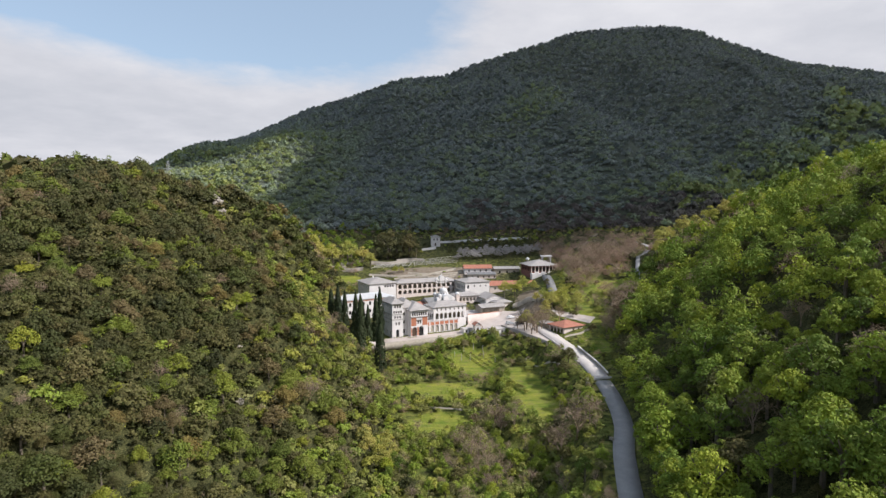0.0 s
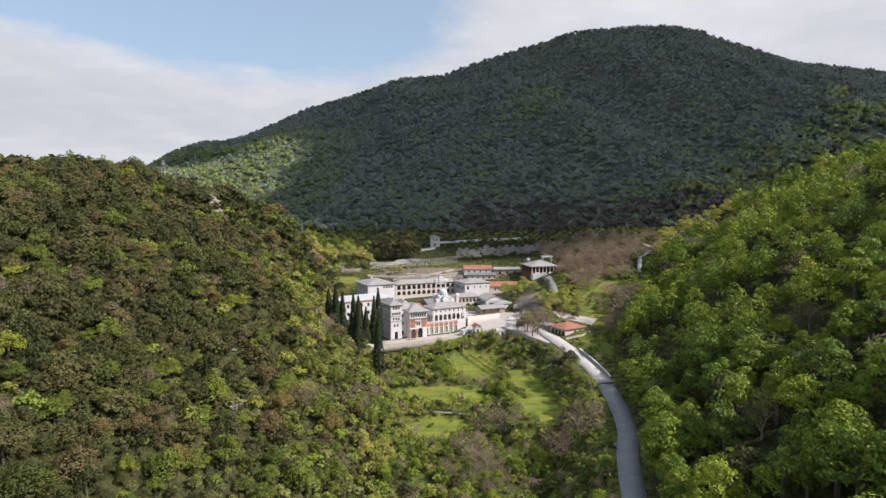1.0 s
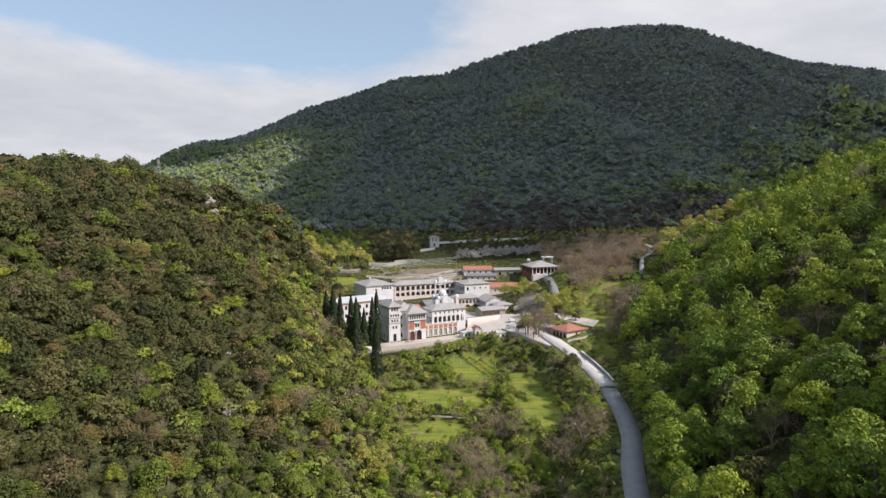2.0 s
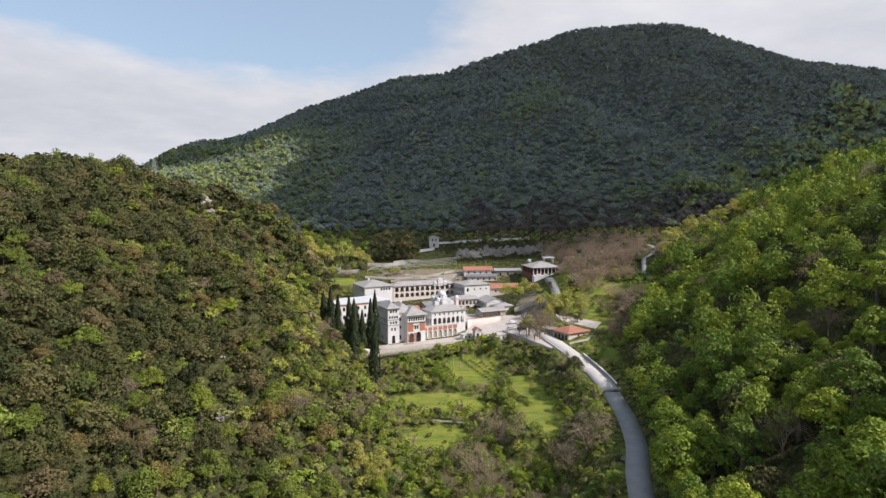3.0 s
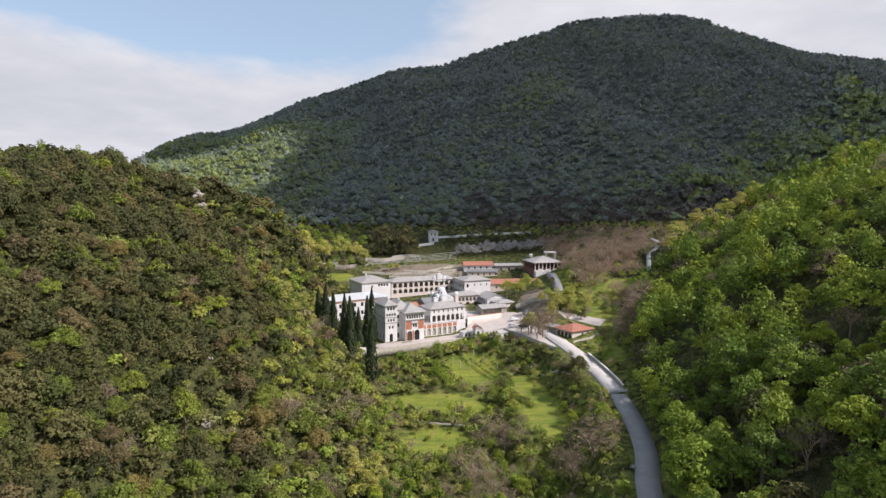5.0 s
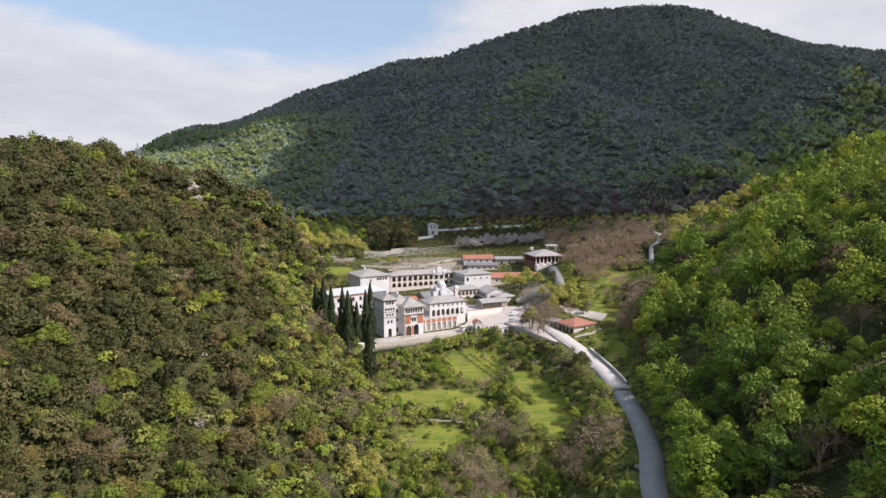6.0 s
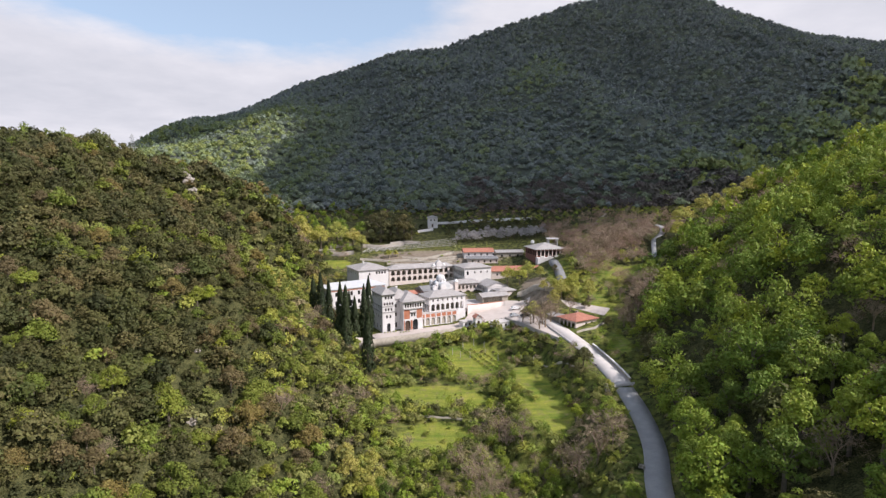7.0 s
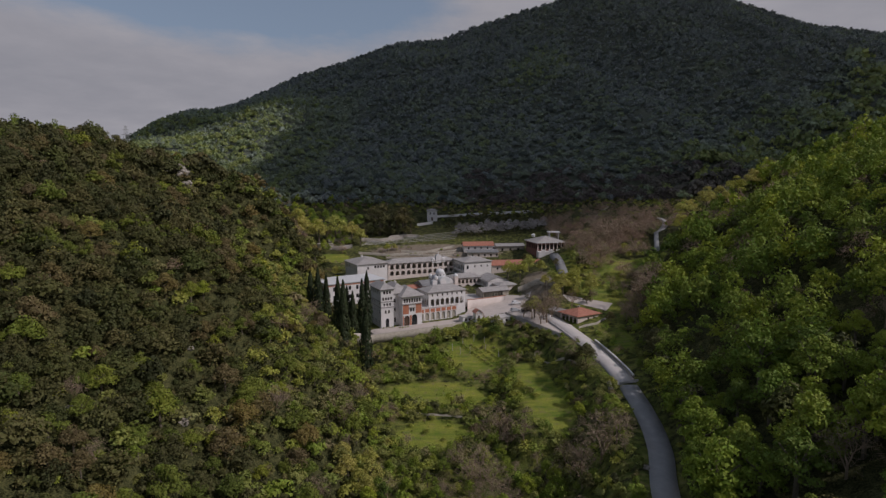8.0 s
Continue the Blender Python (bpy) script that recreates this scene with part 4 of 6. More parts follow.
block("gate_tower", "small white square tower house with slate roof", (-8.4, 408, 30.0), 5, 6.4, 6, 6.6, {"front": row(2, 0.8, 5.4, 0.8, 4.2, 5.6) + row(1, 2, 4, 1.2, 0.2, 2.4, False, "door"), "right": row(2, 0.8, 5.2, 0.8, 4.2, 5.6)}, roof="pyramid", rise=1.6, sunk=5)
redh = block("roadside_house", "low white roadside house with red tiled roof and open porch", (52.2, 241.6, 3.2), 31, 11, 9.5, 3.0,
             {"front": row(2, 4, 10, 1.0, 0.9, 2.1), "left": row(4, 0.6, 9.0, 1.6, 0.1, 2.4, False, "open")}, M_CREAM, roof="hip", rise=2.1, over=0.8, roof_mat=M_TILE, sunk=4, gallery=[("left", 0.05, 2.5, 2.2)])
chimney(redh, 6.5, 6.2, 4.3, 1.1, M_STONE)
lean = block("porch_lean_to", "low lean-to with grey slate roof beside the roadside house", (47.6, 249.6, 3.6), 31, 5.0, 7.0, 2.2, {"front": row(2, 0.4, 4.6, 1.5, 0.1, 2.0, False, "open")}, M_STONE, roof="gable_v", rise=0.9, over=0.5, sunk=4, gallery=[("front", 0.05, 2.1, 1.5)])
block("gate_shrine", "little white gate shrine with red tiled roof", (14.6, 254.6, 0.6), 20, 2.7, 2.7, 3.9, {"front": row(1, 0.6, 2.1, 1.1, 0.3, 2.9, True, "door")}, roof="gable_v", rise=1.4, over=0.4, roof_mat=M_TILE)
annex = block("long_annex", "long annex with flat pale roof behind the cypresses", (-47.5, 272.0, 4.2), 33, 27, 17, 8.6, {"front": row(7, 1, 26, 1.2, 5.4, 7.2) + row(7, 1, 26, 1.2, 1.6, 3.4), "left": row(4, 1, 16, 1.2, 5.4, 7.2)}, M_WHITE, roof="flat", over=0.5, roof_mat=M_LEAD, sunk=6)
panel(annex, 0.0, 27.0, 7.7, 8.1, M_BRICK, "brick_band", -0.06, 0.06)
block("white_outbuilding", "small white outbuilding beside the gate shrine", (9.5, 256.2, 0.0), 25, 4.5, 3.5, 2.4, {"front": row(2, 0.5, 4, 0.8, 0.8, 1.9)}, roof="flat", over=0.15, roof_mat=M_CONCRETE)
block("white_outbuilding", "two level white outbuilding on the bank below the car park", (23.0, 250.0, -1.5), 30, 6, 5, 5.0, {"front": row(2, 0.6, 5.4, 1.0, 3.2, 4.4) + row(2, 0.6, 5.4, 1.0, 0.6, 2.0)}, roof="flat", over=0.3, roof_mat=M_CONCRETE)
block("stone_hut", "ruined pale stone hut on the grassy bank", (-71, 360, gz(-68, 360) - 0.5), 15, 9, 5, 3.0, {"front": row(2, 1, 8, 1.2, 0.4, 2.2, False, "open")}, M_ROCK, roof="flat", over=0.1, roof_mat=M_STONE)

# ---- walls and edges ----


def wall_line(name, pts, height, thick, mat, label, lift=None, cap=None, step=2.5, sunk=1.5):
    """A wall along a line in plan, standing on the ground or at given heights."""
    own = thing(name, pose(pts[0][0], pts[0][1], 0), label, "wall", kind="structure")
    p = np.array([q[:2] for q in pts], float)
    seg = np.concatenate([[0], np.cumsum(np.linalg.norm(np.diff(p, axis=0), axis=1))])
    n = max(2, int(seg[-1] / step) + 1)
    t = np.linspace(0, seg[-1], n)
    x, y = np.interp(t, seg, p[:, 0]), np.interp(t, seg, p[:, 1])
    z = np.interp(t, seg, [q[2] for q in pts]) if len(pts[0]) > 2 else ground(x, y)
    d = np.gradient(np.stack([x, y], 1), axis=0)
    d /= np.linalg.norm(d, axis=1)[:, None]
    nx, ny = -d[:, 1] * thick / 2, d[:, 0] * thick / 2
    for part_name, z0, z1, grow, m in (("masonry", z - sunk, z + height, 1.0, mat),) + ((("coping", z + height, z + height + 0.14, 1.35, cap),) if cap else ()):
        v = np.concatenate([np.column_stack([x + sx * nx * grow - pts[0][0], y + sx * ny * grow - pts[0][1], zz]) for sx, zz in ((1, z0), (1, z1), (-1, z1), (-1, z0))])
        i = np.arange(n - 1)
        f = np.concatenate([np.stack([i + a * n, i + b * n, i + b * n + 1, i + a * n + 1], 1) for a, b in ((0, 1), (1, 2), (2, 3), (3, 0))] + [np.array([[0, n, 2 * n, 3 * n], [n - 1, 4 * n - 1, 3 * n - 1, 2 * n - 1]])])
        ob = new(part_name, array_mesh(part_name, v, f, [m]))
        ob.parent = own
    return own


def road_edge(side, y0, y1, off=0.0):
    return [(float(curve(y, *ROAD_X)) + side * (ROAD_HALF + 0.35 + off), y, float(curve(y, *ROAD_Z))) for y in np.arange(y0, y1, 3.0)]


wall_line("parapet", road_edge(1, 193, 226), 0.85, 0.4, M_STONE, "stone parapet with white coping along the road", cap=M_WHITE)
wall_line("parapet", [(50.6, 189.6, -0.5), (58.0, 191.6, -0.3)], 0.35, 0.35, M_CONCRETE, "low concrete kerb across the road edge")
wall_line("parapet", road_edge(-1, 205, 246), 0.4, 0.4, M_CONCRETE, "low pale kerb wall beside the road")
wall_line("bridge_abutment", [(48.6, 186, -1.2), (49.6, 193, -0.4)], 0.5, 1.2, M_ROCK, "rough stone abutment beside the road", sunk=4)
wall_line("retaining_wall", [loc(-8, -8.2, 0), loc(6, -8.4, 0), loc(20, -8.0, 0), loc(33, -7.4, 0), loc(42, -6.5, 0.3)], 0.35, 0.6, M_STONE, "rough stone retaining wall below the terrace", sunk=3.0)
wall_line("court_wall", [(12.0, 271.6, 5.4), (20, 275.2, 5.4), (29, 279.6, 5.6)], 0.9, 0.5, M_CREAM, "plastered retaining wall of the court with brick coping", cap=M_BRICK, sunk=5)
wall_line("retaining_wall", [(27.3, 261.2, 3.0), (31.6, 252.6, 3.0), (35.6, 245.0, 3.0), (39.6, 237.4, 2.9), (43.3, 230.4, 2.6)], 0.45, 0.5, M_ROCK, "pale stone retaining wall below the car park", sunk=5)
wall_line("garden_wall", [(-3, 415, 31.2), (8, 416.5, 31.8), (31, 420, 33.0), (66, 424, 34.2)], 1.9, 0.5, M_WHITE, "long whitewashed boundary wall in front of the mountain", sunk=1.5)
wall_line("garden_wall", [(-47, 372), (-36, 370), (-22, 376)], 2.2, 0.6, M_ROCK, "pale stone wall below dark trees", sunk=2)
wall_line("garden_wall", [(-31, 377), (-22, 380), (-13, 379)], 1.5, 1.2, M_ROCK, "broken pale stone wall below the garden", sunk=2)
wall_line("garden_wall", [(-15, 400), (-5, 404)], 1.6, 0.6, M_WHITE, "short whitewashed wall below the gate tower", sunk=2)
wall_line("garden_wall", [(-46, 352), (-28, 349), (-10, 352), (8, 362)], 1.2, 0.6, M_STONE, "old stone wall behind the monastery", sunk=2)
# slate roof of a long shed, built as a broad wall line
wall_line("stone_wall", [(59.5, 327), (58, 305), (56, 283)], 1.3, 4.2, M_SLATE_DARK, "broad slate roof of a long shed running downhill", sunk=3)
wall_line("stone_wall", [(36, 288), (44, 284), (50, 276)], 1.8, 1.6, M_STONE, "dark stone wall at the edge of the car park", sunk=3)
wall_line("retaining_wall", [loc(-15, -3.5, 0.5), loc(-10, -6.5, 0.2), loc(-7, -8.2, 0)], 0.5, 0.6, M_CREAM, "pale rendered retaining wall under the cypresses", sunk=4.5)
wall_line("garden_wall", [(-67, 371), (-60, 373), (-53, 374)], 1.6, 0.6, M_ROCK, "crumbling pale stone terrace wall on the bank", sunk=2)
wall_line("garden_wall", [(-64, 359), (-58, 358), (-51, 361)], 2.2, 0.6, M_ROCK, "crumbling pale stone terrace wall on the bank", sunk=2)
for k_ in range(3):
    wall_line("garden_wall", [(-30 + 4 * k_, 346 + 4.5 * k_), (-8 + 3 * k_, 344.5 + 4.2 * k_), (8 + 2 * k_, 349 + 4 * k_)], 0.9, 0.5, M_STONE, "weathered dry stone terrace wall behind the monastery", sunk=1)
wall_line("field_wall", [(-10, 200.5), (4, 199), (14, 196.5)], 0.3, 0.8, M_STONE, "low dry stone field wall overgrown with weeds")
wall_line("field_wall", [(36, 226), (42, 214), (45, 204)], 0.3, 0.4, M_STONE, "low dry stone wall below the road")
wall_line("roadside_wall", [(51.5, 237.0), (58.5, 239.0), (65.5, 246.5)], 0.7, 0.5, M_STONE, "dark stone wall beside the house")

# ---- trees ----


def crown_arrays(seed, radius, height, lobes, leaves, leaf, flat=0.75, skirt=-0.25, wide=0.5, spray=0.0, loose=0.34, lobe=1.0):
    """Leaves of one crown: diamonds folded along the middle, on the outside of several leafy clumps. Returns points and faces.
    wide: a leaf's breadth for its length; spray: how far leaves point outwards; loose: how much they turn from the clump's surface."""
    r = np.random.RandomState(seed)
    cs, rs = [], []
    for i in range(lobes):
        a = r.uniform(0, 6.283)
        q = math.sqrt(r.uniform(0, 1)) * 0.68 if i else 0.0
        h = r.uniform(0.10, 0.80) if i else 0.80
        h = min(h, 0.80) * math.sqrt(max(0.0, 1 - (q / 0.78) ** 2)) * 0.45 + 0.42 * math.sqrt(max(0.0, 1 - (q / 0.78) ** 2)) + 0.08
        cs.append((math.cos(a) * q * radius, math.sin(a) * q * radius, h * height))
        rs.append(radius * r.uniform(0.30, 0.50) * lobe)
    cs, rs = np.array(cs), np.array(rs)
    n = leaves
    k = r.randint(0, lobes, n)
    d = r.normal(size=(n, 3))
    d[:, 2] = np.abs(d[:, 2]) * 1.0 + skirt * r.uniform(0, 1, n)
    d /= np.linalg.norm(d, axis=1)[:, None]
    p = cs[k] + d * rs[k][:, None] * np.array([1, 1, flat]) * r.uniform(0.88, 1.06, n)[:, None]
    nrm = d + r.normal(size=(n, 3)) * loose
    nrm /= np.linalg.norm(nrm, axis=1)[:, None]
    way = r.normal(size=(n, 3)) * (1 - spray) + (d + np.array([0, 0, 0.5])) * spray * 1.6
    b = np.cross(nrm, way)
    b /= np.linalg.norm(b, axis=1)[:, None] + 1e-9
    t = np.cross(b, nrm)
    t = t + d * spray * 0.5
    size = leaf * r.uniform(0.55, 1.4, n)[:, None]
    v = np.stack([p - t * size, p - b * size * wide - nrm * size * 0.22, p + t * size, p + b * size * wide - nrm * size * 0.22], 1).reshape(-1, 3)
    f = np.arange(n * 4).reshape(n, 4)
    return v, f


def trunk_shape(seed, height, r0, limbs=4, bend=0.25):
    r = random.Random(seed)
    s = Shape()
    top = Vector((r.uniform(-bend, bend), r.uniform(-bend, bend), height * 0.5))
    s.tube((0, 0, -0.8), tuple(top), r0, r0 * 0.7, 6)
    for i in range(limbs):
        a = 6.283 * (i + r.uniform(-0.3, 0.3)) / limbs
        e = top + Vector((math.cos(a) * height * 0.22, math.sin(a) * height * 0.22, height * r.uniform(0.15, 0.32)))
        s.tube(tuple(top * r.uniform(0.8, 0.98)), tuple(e), r0 * 0.5, r0 * 0.15, 5)
    return s


def bare_arrays(seed, height, spread_):
    """Boughs and twigs of a leafless tree, as three-sided tapered sticks."""
    r = random.Random(seed)
    boughs = Shape()

    def grow(p, d, length, rad, depth):
        e = p + d * length
        boughs.tube(tuple(p), tuple(e), rad, rad * 0.6, 5 if depth == 0 else 3)
        if depth >= 4:
            return
        for i in range(3 if depth < 3 else 4):
            nd = (d + Vector((r.uniform(-1, 1), r.uniform(-1, 1), r.uniform(-0.25, 0.6))) * spread_).normalized()
            grow(p + d * length * r.uniform(0.55, 1.0), nd, length * r.uniform(0.55, 0.78), rad * 0.55, depth + 1)

    grow(Vector((0, 0, -0.5)), Vector((0, 0, 1)), height * 0.34, height * 0.028, 0)
    return boughs


KINDS = {
    "evergreen_oak": dict(leaf="evergreen", radius=3.7, height=6.2, lobes=34, lobe=0.72, leaves=2200, size=0.165, wide=0.75, loose=0.2, label="dark olive evergreen oak on the wooded slope", group="evergreen oaks on the slopes"),
    "broadleaf_tree": dict(leaf="spring", radius=3.7, height=8.6, lobes=36, lobe=0.60, leaves=2500, size=0.175, wide=0.6, spray=0.35, loose=0.38, label="broadleaf tree in fresh bright green spring leaf", group="spring broadleaf trees"),
    "young_oak": dict(leaf="fresh", radius=3.6, height=6.6, lobes=34, lobe=0.7, leaves=2200, size=0.165, wide=0.7, spray=0.1, loose=0.3, label="young oak in soft green leaf among darker oaks", group="young oaks on the slopes"),
    "bronze_oak": dict(leaf="bronze", radius=3.7, height=6.4, lobes=34, lobe=0.72, leaves=2200, size=0.165, wide=0.75, loose=0.2, label="bronze brown oak with young leaves", group="bronze oaks on the slopes"),
    "shrub": dict(leaf="scrub", radius=1.9, height=2.2, lobes=14, lobe=0.8, leaves=520, size=0.155, wide=0.6, spray=0.2, loose=0.5, label="rounded grey green shrub on the valley floor", group="shrubs of the valley"),
    "red_shrub": dict(leaf="red", radius=1.7, height=2.6, lobes=9, lobe=0.8, leaves=420, size=0.15, wide=0.5, spray=0.4, loose=0.5, label="small red leaved shrub among the green slope", group="red shrubs"),
    "yellow_tree": dict(leaf="yellow", radius=3.6, height=7.5, lobes=26, lobe=0.75, leaves=1700, size=0.20, wide=0.6, spray=0.2, loose=0.5, label="tree in pale yellow green young leaf", group="yellow green trees"),
    "olive_tree": dict(leaf="grey", radius=2.6, height=4.2, lobes=14, lobe=0.8, leaves=800, size=0.20, loose=0.6, label="pale grey blossoming tree in the orchard row", group="grey orchard trees"),
    "dark_tree": dict(leaf="evergreen", radius=3.6, height=9.5, lobes=20, lobe=0.8, leaves=1500, size=0.24, label="tall dark evergreen tree behind the monastery", group="dark evergreen trees"),
}
TREES = {}
for kn, (kind, c) in enumerate(KINDS.items()):
    TREES[kind] = []
    for i in range(4):
        own = thing(kind, pose(0, 0, -900), c["label"], "shrub" if "shrub" in kind else "tree", c["group"])
        trunk_shape(kn * 10 + i, c["height"], c["height"] * 0.035).part("trunk", M_BARK, own)
        v, f = crown_arrays(100 + kn * 10 + i, c["radius"], c["height"], c["lobes"], c["leaves"], c["size"], wide=c.get("wide", 0.5), spray=c.get("spray", 0.0), loose=c.get("loose", 0.3), lobe=c.get("lobe", 1.0))
        crown = new("crown", array_mesh("crown", v, f, [M_LEAF[c["leaf"]]]))
        crown.parent = own
        TREES[kind].append(own)
TREES["bare_tree"] = []
for i in range(3):
    own = thing("bare_tree", pose(0, 0, -900), "leafless grey brown tree with fine twigs", "tree", "leafless trees")
    st = bare_arrays(60 + i, 6.5, 0.75)
    st.part("trunk", M_TWIG, own)
    v, f = crown_arrays(700 + i, 3.0, 6.2, 14, 620, 0.42, 0.9, wide=0.045, loose=1.3)
    crown = new("crown", array_mesh("crown", v, f, [M_TWIG]))
    crown.parent = own
    TREES["bare_tree"].append(own)
USED = set()


def plant(kind, x, y, scale=1.0, turn=0.0, i=0):
    src = TREES[kind][i % len(TREES[kind])]
    m = pose(x, y, gz(x, y) - 0.15, 0, 0, turn) @ Matrix.Diagonal((scale, scale, scale * (0.9 + 0.2 * ((x * 7.3 + y) % 1)), 1))
    if src not in USED:
        USED.add(src)
        src.matrix_basis = m
        return src
    ob = copy_thing(src, Matrix())
    ob.matrix_basis = m
    return ob


def open_ground(x, y):
    """True where no wood grows: road, fields, buildings and courts."""
    m = meadow_mask(x, y) > 0.35
    m |= bare_mask(x, y) > 0.4
    m |= (np.abs(x - curve(y, *ROAD_X)) < 4.4) & (y < 256)
    u = (x - MO[0]) * MU[0] + (y - MO[1]) * MU[1]
    v = (x - MO[0]) * MV[0] + (y - MO[1]) * MV[1]
    m |= (u > -8) & (u < 66) & (v > -10) & (v < 66) & (x < 46)
    m |= (np.hypot(x - 57, y - 246) < 13) | (np.hypot(x + 44, y - 314) < 13) | (np.hypot(x - 60, y - 345) < 15) | (np.hypot(x - 22, y - 355) < 15) | (np.hypot(x + 5, y - 391) < 8)
    m |= (np.abs((x - 27.5) * 0.888 + (y - 261.0) * 0.459 - 7) < 11.5) & (y > 232) & (y < 264)
    m |= (y > 280) & (y < 332) & (np.abs(x - curve(y, [280, 305, 332], [55.8, 58, 59.8])) < 6.0)
    m |= (x > 92) & (x < 142) & (y > 276) & (y < 402) & (np.abs(x - curve(y, [276, 300, 340, 382, 402], [97, 104, 118, 137, 128])) < 3.5)
    return m


def scatter(seed, x0, x1, y0, y1, gap, jitter=0.45):
    r = np.random.RandomState(seed)
    gx, gy = np.meshgrid(np.arange(x0, x1, gap), np.arange(y0, y1, gap))
    gx = gx + (np.arange(gx.shape[0]) % 2)[:, None] * gap * 0.5
    x, y = gx.ravel() + r.uniform(-jitter, jitter, gx.size) * gap, gy.ravel() + r.uniform(-jitter, jitter, gx.size) * gap
    ok = ~open_ground(x, y)
    return x[ok], y[ok], r


def wood(name, label, x, y, seed, mat, radius, height, lobes, leaves, leaf, tints, scales, variants=6, flat=0.8, more={}):
    """Many trees in one mesh, each of its own size, turn and colour."""
    r = np.random.RandomState(seed)
    z = ground(x, y)
    vs, ts = [], []
    for i in range(variants):
        pick = np.arange(len(x)) % variants == i
        if not pick.any():
            continue
        v, _ = crown_arrays(seed * 31 + i, radius, height, lobes, leaves, leaf, flat, **more)
        n = pick.sum()
        a, s = r.uniform(0, 6.283, n), scales[pick]
        c, sn = (np.cos(a) * s)[:, None], (np.sin(a) * s)[:, None]
        q = np.stack([v[None, :, 0] * c - v[None, :, 1] * sn, v[None, :, 0] * sn + v[None, :, 1] * c, v[None, :, 2] * (s * r.uniform(0.85, 1.2, n))[:, None]], -1)
        q += np.stack([x[pick], y[pick], z[pick] - 0.2], 1)[:, None, :]
        vs.append(q.reshape(-1, 3))
        ts.append(np.repeat(tints[pick], leaves))
    v = np.concatenate(vs)
    f = np.arange(len(v)).reshape(-1, 4)
    return tagged(new(name, array_mesh(name, v, f, [mat], np.concatenate(ts))), label, "woodland", kind="stuff")


NAMES = ["evergreen_oak", "broadleaf_tree", "bronze_oak", "shrub", "bare_tree", "young_oak"]
WOOD_OF = [("evergreen_wood", "dense dark olive evergreen woodland on the steep hillside", "evergreen", 3.7, 6.2, 30, 0.95, dict(loose=0.2, wide=0.75, lobe=0.76)), ("spring_wood", "bright spring green woodland on the hillsides", "spring", 3.6, 8.4, 34, 0.82, dict(wide=0.66, spray=0.3, lobe=0.66, loose=0.38)),
           ("bronze_wood", "bronze brown oak woodland on the hillside", "bronze", 3.7, 6.4, 30, 0.95, dict(loose=0.2, wide=0.75, lobe=0.76)), ("valley_scrub", "mixed green and grey scrub round the fields", "scrub", 1.9, 2.4, 10, 0.75, dict(wide=0.7, loose=0.45)), ("leafless_wood", "leafless grey brown thicket", "twiggy", 2.8, 4.6, 16, 0.75, dict(wide=0.10, loose=1.2)),
           ("young_wood", "soft green young oaks among the darker woodland", "fresh", 3.6, 6.6, 30, 0.9, dict(wide=0.7, spray=0.1, lobe=0.72, loose=0.3))]


